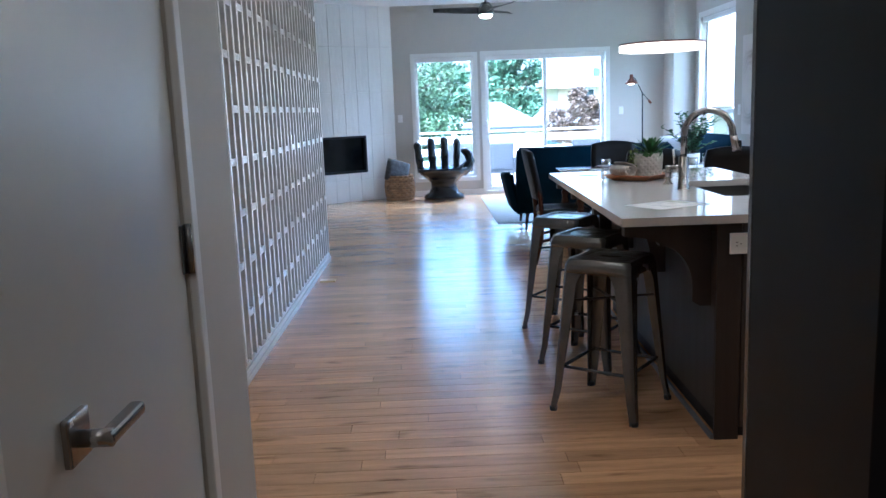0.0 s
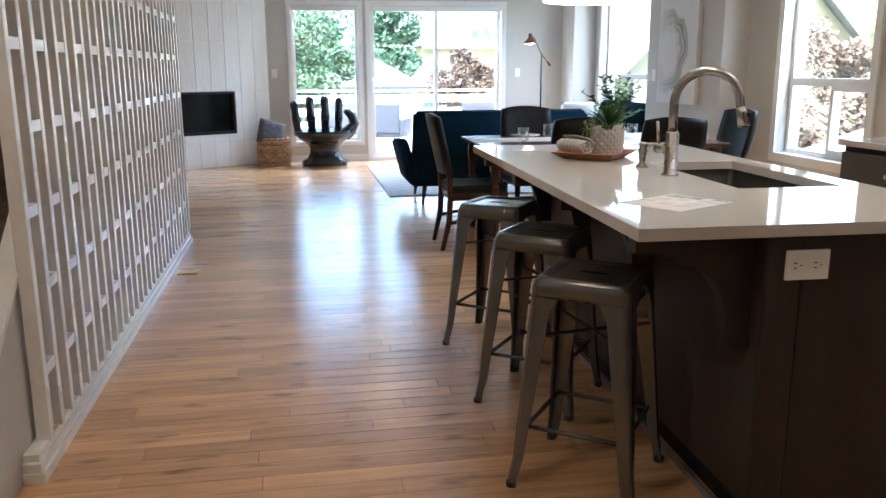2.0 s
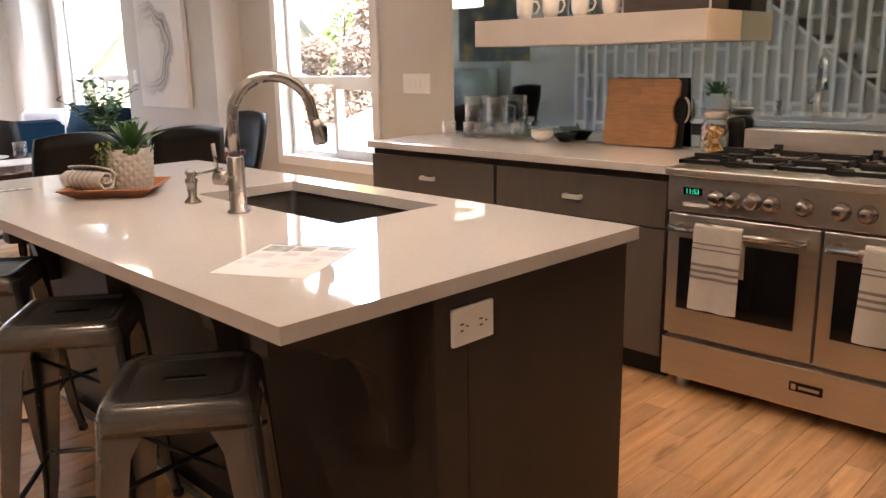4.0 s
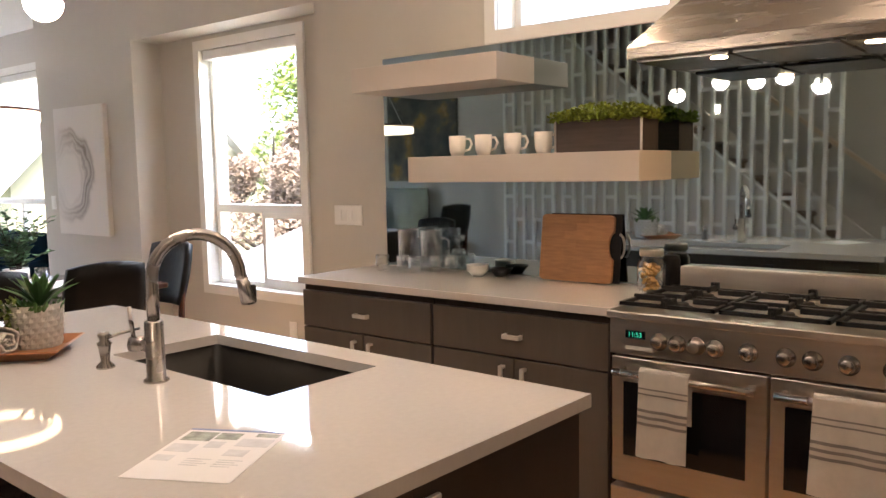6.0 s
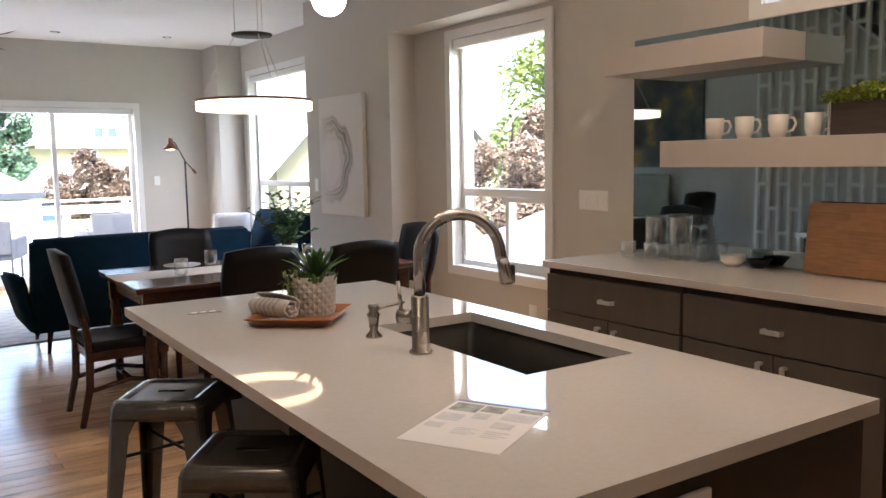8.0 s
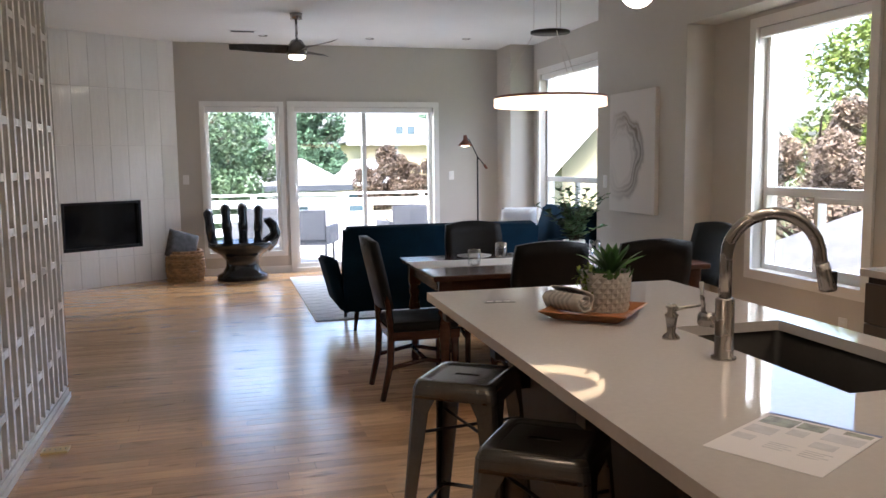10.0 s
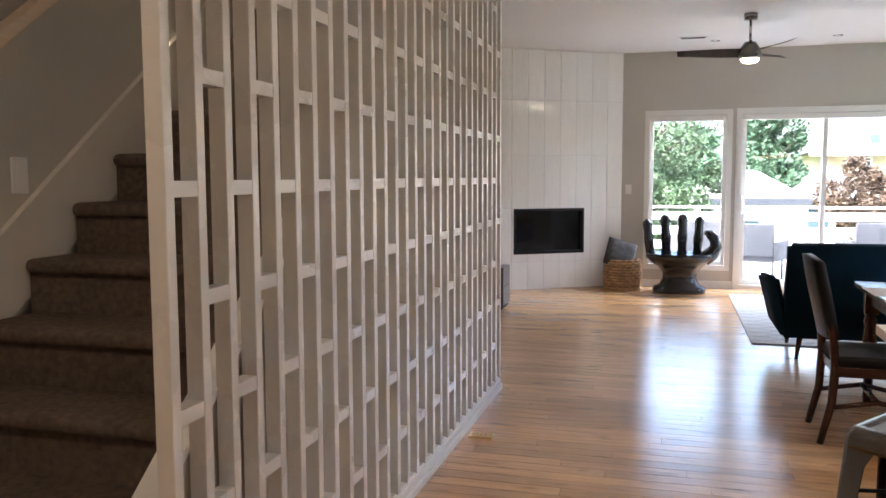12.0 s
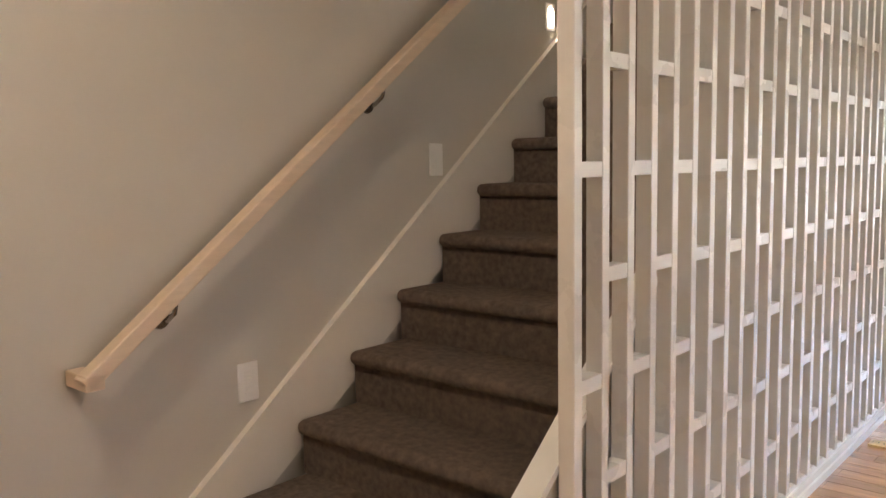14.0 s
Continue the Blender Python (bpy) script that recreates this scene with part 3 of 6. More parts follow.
# tall charcoal cabinet
tc = thing("tall_cabinet", (0, 0, 0), "charcoal tall cabinet side at the hall's end", "cabinet")
part("body", B(0.875, 1.96, 0.0, 1.62, 2.56, 2.45, bev=0.002), M_BLACKP, tc)
part("front_edge", B(0.873, 2.56, 0.09, 1.62, 2.585, 2.45, bev=0.002), M_GUN, tc)

# ---- stairs and slatted screen ----
def step_z(k):
    return 0.1862 * k + 0.0285


def step_y(k):
    return 4.386 + (k - 3) * 0.2395


st = thing("staircase", (0, 0, 0), "brown carpeted staircase rising along the wall", "staircase", kind="structure")
for k in range(1, 16):
    y, z = step_y(k), step_z(k)
    part("riser", B(LW + 0.03, y + 0.034, z - 0.19, -1.03, y + 0.25, z - 0.035), M_CARPET, st)
    part("tread", B(LW + 0.03, y, z - 0.052, -1.03, y + 0.30, z, bev=0.025, seg=4), M_CARPET, st, smooth=True)


def slope(y):
    return step_z(3) + (y - step_y(3)) * 0.1862 / 0.2395


sk = structure("trim_stair_skirt", prism(bmesh.new(), [(3.55, 0.0), (3.75, 0.0), (8.08, slope(8.08) - 0.3), (8.08, slope(8.08) + 0.15), (3.55, slope(3.55) + 0.15)], "x", LW + 0.001, LW + 0.028), M_SKIRT, "greige sloped skirting along the stairs", "trim")
us = structure("wall_under_stair", prism(bmesh.new(), [(3.66, 0.0), (8.1, 0.0), (8.1, 2.97), (7.62, slope(7.62) + 0.05), (3.66, slope(3.66) + 0.05)], "x", -1.035, -0.99), M_WALL, "white painted stringer wall below the stairs", "wall")
cp = structure("trim_stringer_cap", prism(bmesh.new(), [(3.64, slope(3.64) + 0.05), (7.6, slope(7.6) + 0.05), (7.6, slope(7.6) + 0.075), (3.64, slope(3.64) + 0.075)], "x", -1.05, -0.975), M_TRIM, "white sloped stringer cap", "trim")

sc = thing("slat_screen", (-0.96, 4.42, 0), "white floor-to-ceiling slatted wood screen with staggered bridges", "screen")
PITCH, NS = 0.1305, 29
slat = mesh_of("slat", B(-0.018, -0.0175, 0.085, 0.03, 0.0175, CEIL - 0.002, bev=0.002, seg=1), M_SCREEN)
bridge = mesh_of("bridge", B(-0.016, -0.0478, -0.019, 0.028, 0.0478, 0.019), M_SCREEN)
for i in range(NS):
    o = new("slat", slat)
    o.parent, o.location = sc, (0, i * PITCH, 0)
    if i < NS - 1:
        for k in range(6):
            z = (0.3275 if i % 2 == 0 else 0.5965) + 0.5345 * k
            if z < CEIL - 0.1:
                o = new("bridge", bridge)
                o.parent, o.location = sc, (0, (i + 0.5) * PITCH, z)
bm = B(-0.027, -0.157, 0.0, 0.04, 3.69, 0.035)
box(bm, -0.029, -0.15, 0.035, 0.03, 3.68, 0.066)
box(bm, -0.045, -0.13, 0.066, 0.02, 3.67, 0.09)
part("base_moulding", bm, M_TRIM, sc, "white stepped base moulding")

hr = thing("handrail", (0, 0, 0), "pale square wooden handrail on metal brackets", "handrail")
p0, p1 = Vector((-1.93, 3.69, 0.88)), Vector((-1.93, 7.6, 0.88 + 3.91 * 0.762))
bm = B(-0.026, -0.02, -0.02, 0.026, (p1 - p0).length, 0.024, bev=0.005)
bmesh.ops.transform(bm, matrix=Matrix.Translation(p0) @ Matrix.Rotation(math.atan2(p1.z - p0.z, p1.y - p0.y), 4, 'X'), verts=bm.verts[:])
part("rail", bm, M_HANDRAIL, hr)
part("return", B(LW, 3.668, 0.855, -1.904, 3.72, 0.898, bev=0.004), M_HANDRAIL, hr)
for y in (3.945, 4.78, 5.9, 7.0):
    z = 0.88 + (y - 3.69) * 0.762
    bm = tube(bmesh.new(), [(LW, y, z - 0.085), (LW + 0.04, y, z - 0.085), (-1.94, y, z - 0.06), (-1.93, y, z - 0.025)], 0.007)
    lathe(bm, [(0, 0), (0.03, 0), (0.026, 0.008), (0, 0.008)], 16, (LW + 0.001, y, z - 0.085), Matrix.Rotation(math.pi / 2, 4, 'Y'))
    part("bracket", bm, M_NICKEL, hr, "nickel bracket")


def wall_plate(name, at, rz, w, h, slots, label, category, lit=None):
    t = thing(name, at, label, category, rz=rz)
    part("plate", B(-w / 2, -0.008, -h / 2, w / 2, 0, h / 2, bev=0.004), M_PLASTIC, t)
    for a, b, c, d in slots:
        part("rocker", B(a - c / 2, -0.012, b - d / 2, a + c / 2, -0.006, b + d / 2, bev=0.001, seg=1), lit or M_PLASTIC, t)
    return t


for y, z, on in ((4.23, 0.745, 0), (5.14, 1.432, 0), (5.94, 2.07, 1)):
    t = wall_plate("step_light", (LW, y, z), 90, 0.075, 0.125, [], "white louvred step light on the stair wall", "wall light")
    for i in range(7):
        part("louvre", B(-0.015, -0.012, -0.036 + i * 0.011, 0.015, -0.008, -0.031 + i * 0.011), M_DOWN if on else M_PLASTIC, t)
ROCK = [(0, 0, 0.032, 0.066)]
wall_plate("light_switch", (-0.39, BACK, 1.25), 0, 0.075, 0.12, ROCK, "white rocker switch on the back wall", "switch")
wall_plate("light_switch", (3.14, BACK, 1.25), 0, 0.075, 0.12, ROCK, "white rocker switch beside the patio door", "switch")
wall_plate("light_switch", (WX, 9.81, 1.235), -90, 0.075, 0.12, ROCK, "white rocker switch beside the painting", "switch")
wall_plate("switch_bank", (WX, 6.115, 1.198), -90, 0.235, 0.12, [(x, 0, 0.033, 0.066) for x in (-0.069, -0.023, 0.023, 0.069)], "white four-gang switch by the mirror", "switch")
t = wall_plate("wall_outlet", (3.85, 6.95, 0.36), -90, 0.075, 0.12, [(0, 0.02, 0.03, 0.03), (0, -0.02, 0.03, 0.03)], "white wall outlet under the window", "outlet")
fv = thing("floor_vent", (-0.825, 7.07, 0), "small brass floor vent in the oak boards", "vent")
part("plate", B(-0.065, -0.045, 0.0, 0.065, 0.045, 0.012, bev=0.003), M_BRASS, fv)
for i in range(5):
    part("slot", B(-0.051 + i * 0.024, -0.007, 0.011, -0.047 + i * 0.024, 0.007, 0.0126), M_SLOT, fv)

# ---- kitchen island ----
isl = thing("kitchen_island", (0.775, 3.565, 0), "dark espresso kitchen island with corbels", "kitchen island", rz=-1.5)
bm = bmesh.new()
for a, b, c, d in cells(0.375, 1.065, 0.04, 2.25, ((0.586, 0.992, 0.604, 1.406),)):
    box(bm, a, c, 0.085, b, d, 0.881)
bmesh.ops.remove_doubles(bm, verts=bm.verts[:], dist=0.0004)
part("body", bm, M_ISL, isl)
part("end_panel", B(0.375, 0.022, 0.0, 0.47, 0.0395, 0.881, bev=0.002), M_ISL, isl)
part("end_panel", B(0.474, 0.026, 0.05, 1.075, 0.0395, 0.881, bev=0.002), M_ISL, isl)
part("toe_kick", B(0.40, 0.06, 0.0, 1.0, 2.2, 0.085), M_BLACK, isl)
part("base_trim", B(0.362, 0.03, 0.0, 0.3745, 2.25, 0.02), M_GREYBOX, isl, "thin grey floor trim")


def corbel(y):
    pts = [(0.374, 0.88), (0.03, 0.88), (0.03, 0.83)]
    for i in range(9):
        a = math.pi / 2 * i / 8
        pts.append((0.03 + 0.14 * math.sin(a), 0.80 + 0.03 * math.cos(a) - 0.012 * i / 8))
    for i in range(1, 9):
        a = math.pi / 2 * i / 8
        pts.append((0.17 + 0.13 * math.sin(a), 0.788 - 0.17 * (1 - math.cos(a))))
    pts += [(0.30, 0.56), (0.33, 0.54), (0.374, 0.54)]
    part("corbel", prism(bmesh.new(), pts, "y", y, y + 0.055), M_ISL, isl, "scrolled dark corbel")


for y in (0.09, 0.78, 1.47, 2.1):
    corbel(y)
for z in (0.3, 0.62):
    part("hinge_stub", B(1.075, 0.028, z, 1.079, 0.038, z + 0.012), M_NICKEL, isl)
ot = thing("island_outlet", (0.775, 3.565, 0), "white double outlet on the island's end panel", "outlet", rz=-1.5)
part("plate", B(0.421, 0.014, 0.759, 0.545, 0.0255, 0.841, bev=0.003), M_PLASTIC, ot)
for x in (0.45, 0.508):
    for dx, dz, w in ((-0.004, 0.007, 0.009), (-0.004, -0.007, 0.008), (0.012, 0.0, 0.005)):
        part("slot", B(x + dx - w / 2, 0.0125, 0.798 + dz, x + dx + w / 2, 0.0145, 0.8008 + dz), M_SLOT, ot)
ct = thing("island_countertop", (0.775, 3.565, 0), "white quartz island worktop with an undermount sink cutout", "countertop", rz=-1.5)
SX0, SX1, SY0, SY1 = 0.60, 0.978, 0.62, 1.39
bm = bmesh.new()
for a, b, c, d in cells(0, 1.088, 0, 2.30, ((SX0, SX1, SY0, SY1),)):
    box(bm, a, c, 0.882, b, d, 0.915)
bmesh.ops.remove_doubles(bm, verts=bm.verts[:], dist=0.0004)
part("slab", bm, M_QUARTZ, ct)
sk = thing("kitchen_sink", (0.775, 3.565, 0), "dark steel undermount sink", "sink", rz=-1.5)
bm = bmesh.new()
rings = []
for inset, z, rad in ((-0.006, 0.8815, 0.03), (-0.006, 0.71, 0.03), (0.004, 0.69, 0.03), (0.025, 0.681, 0.03)):
    c = []
    for cx, cy, a0 in ((SX1, SY1, 0), (SX0, SY1, 90), (SX0, SY0, 180), (SX1, SY0, 270)):
        ix, iy = cx - math.copysign(inset + rad, cx - (SX0 + SX1) / 2), cy - math.copysign(inset + rad, cy - (SY0 + SY1) / 2)
        c += [bm.verts.new((ix + rad * math.cos(radians(a0 + 18 * q)), iy + rad * math.sin(radians(a0 + 18 * q)), z)) for q in range(6)]
    rings.append(c)
for a, b in zip(rings, rings[1:]):
    for i in range(24):
        bm.faces.new((a[i], b[i], b[(i + 1) % 24], a[(i + 1) % 24]))
bm.faces.new(rings[-1])
bmesh.ops.solidify(bm, geom=bm.faces[:], thickness=0.0015)
part("basin", bm, M_SINK, sk, smooth=True)
part("drain", lathe(bmesh.new(), [(0, 0.682), (0.04, 0.683), (0.045, 0.68)], 20, (0.8, 1.0, 0)), M_NICKEL, sk)

fa = thing("kitchen_faucet", (1.315, 4.535, 0.915), "brushed nickel gooseneck pull-down faucet", "faucet", rz=-28)
part("base", lathe(bmesh.new(), [(0, 0), (0.033, 0), (0.033, 0.006), (0.025, 0.01), (0.025, 0.16), (0.02, 0.165), (0, 0.165)], 24), M_NICKEL, fa)
R = 0.115
arc = [(0, 0, 0.16), (0, 0, 0.24)] + [(R - R * math.cos(a), 0, 0.27 + R * 1.02 * math.sin(a)) for a in [math.pi * i / 14 for i in range(15)]] + [(2 * R + 0.008, 0, 0.245)]
part("neck", tube(bmesh.new(), arc, 0.0165, 16), M_NICKEL, fa)
part("spray_head", tube(bmesh.new(), [(2 * R + 0.004, 0, 0.26), (2 * R + 0.01, 0, 0.235), (2 * R + 0.02, 0, 0.195), (2 * R + 0.021, 0, 0.188)], [0.0175, 0.019, 0.023, 0.02], 16), M_NICKEL, fa)
part("spray_button", B(2 * R + 0.025, -0.008, 0.205, 2 * R + 0.041, 0.008, 0.24, bev=0.004), M_BLACK, fa)
bm = tube(bmesh.new(), [(-0.017, 0.01, 0.1), (-0.058, 0.034, 0.1)], 0.021, 16)
tube(bm, [(-0.05, 0.029, 0.11), (-0.058, 0.033, 0.2)], 0.006, 10)
part("lever", bm, M_NICKEL, fa)
so = thing("soap_dispenser", (1.314, 4.795, 0.915), "brushed nickel soap dispenser", "soap dispenser")
part("body", lathe(bmesh.new(), [(0, 0), (0.026, 0), (0.026, 0.005), (0.012, 0.02), (0.017, 0.06), (0.021, 0.072), (0.012, 0.08), (0.018, 0.095), (0.014, 0.102), (0, 0.102)], 20), M_NICKEL, so)
part("spout", tube(bmesh.new(), [(0, 0, 0.085), (0.05, -0.01, 0.094), (0.1, -0.02, 0.1)], [0.006, 0.005, 0.004], 8), M_NICKEL, so)
po = thing("outlet_cover", (1.04, 5.56, 0.915), "flush grey metal pop-up outlet cover in the worktop", "outlet", rz=-8)
part("plate", B(-0.06, -0.022, 0, 0.06, 0.022, 0.0015, bev=0.0006, seg=1), M_GREYBOX, po)
for x in (-0.045, -0.012, 0.02):
    part("slot", B(x, -0.008, 0.0015, x + 0.022, 0.008, 0.002), M_PULL, po)

# flyer
fl = thing("flyer", (1.06, 3.94, 0.9155), "white printed property flyer lying on the worktop", "paper", rz=-62)
part("sheet", B(-0.109, -0.141, 0, 0.109, 0.141, 0.0008), M_PAPER, fl)
part("header_bar", B(-0.109, 0.131, 0.0008, 0.109, 0.141, 0.0011), M_INKB, fl)
for x0, y0, x1, y1 in ((-0.1, 0.066, -0.035, 0.12), (-0.03, 0.08, 0.02, 0.12), (0.05, 0.104, 0.1, 0.124)):
    part("photo", B(x0, y0, 0.0008, x1, y1, 0.0011), M_PHOTO, fl)
for x0, y0, x1, y1 in ((-0.03, 0.03, 0.005, 0.066), (0.03, 0.045, 0.1, 0.09), (-0.1, 0.0, -0.045, 0.045), (0.03, -0.01, 0.075, 0.025), (-0.1, -0.05, -0.06, -0.02)):
    part("text_block", B(x0, y0, 0.0008, x1, y1, 0.0011), M_INK, fl)
for i in range(2):
    for j in range(4):
        part("text_line", B(-0.03 + i * 0.065, -0.035 - j * 0.011, 0.0008, 0.02 + i * 0.065 - 0.012 * (j % 2), -0.031 - j * 0.011, 0.0011), M_INK, fl)

# tray, towel, succulent
tr = thing("serving_tray", (1.255, 5.19, 0.915), "square warm wooden tray on the worktop", "tray", rz=-42)
bm = bmesh.new()
prof = [(0.105, 0.0), (0.144, 0.026), (0.15, 0.03), (0.145, 0.032), (0.105, 0.008)]
for (r0, z0), (r1, z1) in zip(prof, prof[1:]):
    a = [bm.verts.new((sx * r0, sy * r0, z0)) for sx, sy in ((-1, -1), (1, -1), (1, 1), (-1, 1))]
    b = [bm.verts.new((sx * r1, sy * r1, z1)) for sx, sy in ((-1, -1), (1, -1), (1, 1), (-1, 1))]
    for i in range(4):
        bm.faces.new((a[i], a[(i + 1) % 4], b[(i + 1) % 4], b[i]))
box(bm, -0.105, -0.105, 0.0, 0.105, 0.105, 0.008)
part("dish", bm, M_TRAY, tr)
tw = thing("rolled_towel", (1.17, 5.225, 0.923), "rolled white and grey striped towel on the tray", "towel", rz=-68)
bm, bs = bmesh.new(), bmesh.new()
sp = [((0.006 + 0.0029 * a) * math.cos(a), (0.006 + 0.0029 * a) * math.sin(a)) for a in [i * 0.3 for i in range(48)]]
for k in range(16):
    f0, f1 = k / 16, (k + 1) / 16
    dst = bs if k in (3, 5, 7, 9, 11) else bm
    pair = [[dst.verts.new((-0.085 + 0.17 * f + 0.004 * math.sin(5 * i + f), p[0] * (1 - 0.12 * (2 * f - 1) ** 2) * 1.12, 0.046 + p[1] * (1 - 0.12 * (2 * f - 1) ** 2))) for i, p in enumerate(sp)] for f in (f0, f1)]
    for i in range(len(sp) - 1):
        dst.faces.new((pair[0][i], pair[0][i + 1], pair[1][i + 1], pair[1][i]))
for q, nm, mt in ((bm, "cloth", M_LINEN), (bs, "stripe", M_GREYLIN)):
    bmesh.ops.remove_doubles(q, verts=q.verts[:], dist=0.0003)
    bmesh.ops.solidify(q, geom=q.faces[:], thickness=0.006)
    part(nm, q, mt, tw, smooth=True)
pt = thing("succulent_pot", (1.325, 5.245, 0.923), "green succulents in a white faceted ceramic pot", "potted plant")
bm = bmesh.new()
CELLS, TIERS, N, RW = 16, 4, 48, 24
rg = []
for k in range(RW + 1):
    ring = []
    for i in range(2 * N):
        a, v = math.pi * i / N, TIERS * k / RW
        u = CELLS * i / (2 * N)
        near = min(abs((u + o) - round(u + o)) * 2 + abs((v + o) - round(v + o)) * 2 for o in (0.0, 0.5))
        r = 0.076 + 0.01 * k / RW + 0.0055 * max(0.0, 1 - near) * (1 if 0 < k < RW - 1 else 0)
        ring.append(bm.verts.new((r * math.cos(a), r * math.sin(a), 0.138 * k / RW)))
    rg.append(ring)
for a, b in zip(rg, rg[1:]):
    for i in range(2 * N):
        bm.faces.new((a[i], a[(i + 1) % (2 * N)], b[(i + 1) % (2 * N)], b[i]))
bm.faces.new(rg[0][::-1])
bmesh.ops.solidify(bm, geom=bm.faces[:], thickness=0.006)
part("pot", bm, M_CERAM, pt, "white ceramic with a raised diamond relief")
part("soil", lathe(bmesh.new(), [(0, 0.118), (0.075, 0.116)], 18), M_SOIL, pt)


def leaf(bm, base, tip, width, sag=0.0, seg=5):
    base, tip = Vector(base), Vector(tip)
    d = tip - base
    side = d.cross(Vector((0, 0, 1)))
    side = side.normalized() if side.length > 1e-5 else Vector((1, 0, 0))
    nrm = side.cross(d).normalized()
    prev = None
    for i in range(seg + 1):
        f = i / seg
        p = base + d * f + Vector((0, 0, sag * 4 * f * (1 - f)))
        w = width * (math.sin(math.pi * (0.12 + 0.88 * f)) ** 0.8 if f < 1 else 0.02)
        c = [bm.verts.new(p - side * w), bm.verts.new(p - nrm * w * 0.35), bm.verts.new(p + side * w)]
        if prev:
            bm.faces.new((prev[0], prev[1], c[1], c[0])), bm.faces.new((prev[1], prev[2], c[2], c[1]))
        prev = c
    return bm


rnd = random.Random(4)
for i in range(26):
    a, e = i * 2.4, 0.25 + 0.05 * i
    r = 0.14 - 0.003 * i
    part("agave_leaf", leaf(bmesh.new(), (0.02, 0.0, 0.12), (0.02 + r * math.cos(a) * math.cos(e), r * math.sin(a) * math.cos(e), 0.13 + r * math.sin(e) + 0.02), 0.014, 0.012), M_LEAF, pt)
bm = bmesh.new()
for i in range(80):
    a = rnd.uniform(2.95, 3.7)
    r, z = rnd.uniform(0.06, 0.1), rnd.uniform(0.05, 0.16)
    if z < 0.13:
        r = 0.097 + rnd.uniform(0, 0.012)
    p = Vector((r * math.cos(a), r * math.sin(a), z))
    leaf(bm, p, p + Vector((rnd.uniform(-1, 1), rnd.uniform(-1, 1), rnd.uniform(-0.6, 1))) * 0.018, 0.007, seg=2)
tagged(part("trailing_sprig", bm, M_GRN3, pt), kind="stuff")
bm = bmesh.new()
for i in range(60):
    a, r = rnd.uniform(0, 6.3), rnd.uniform(0.02, 0.09)
    p = Vector((r * math.cos(a), r * math.sin(a), 0.118))
    leaf(bm, p, p + Vector((0.02 * math.cos(a), 0.02 * math.sin(a), rnd.uniform(0.02, 0.04))), 0.009, seg=2)
tagged(part("small_succulent", bm, M_LEAF, pt), kind="stuff")


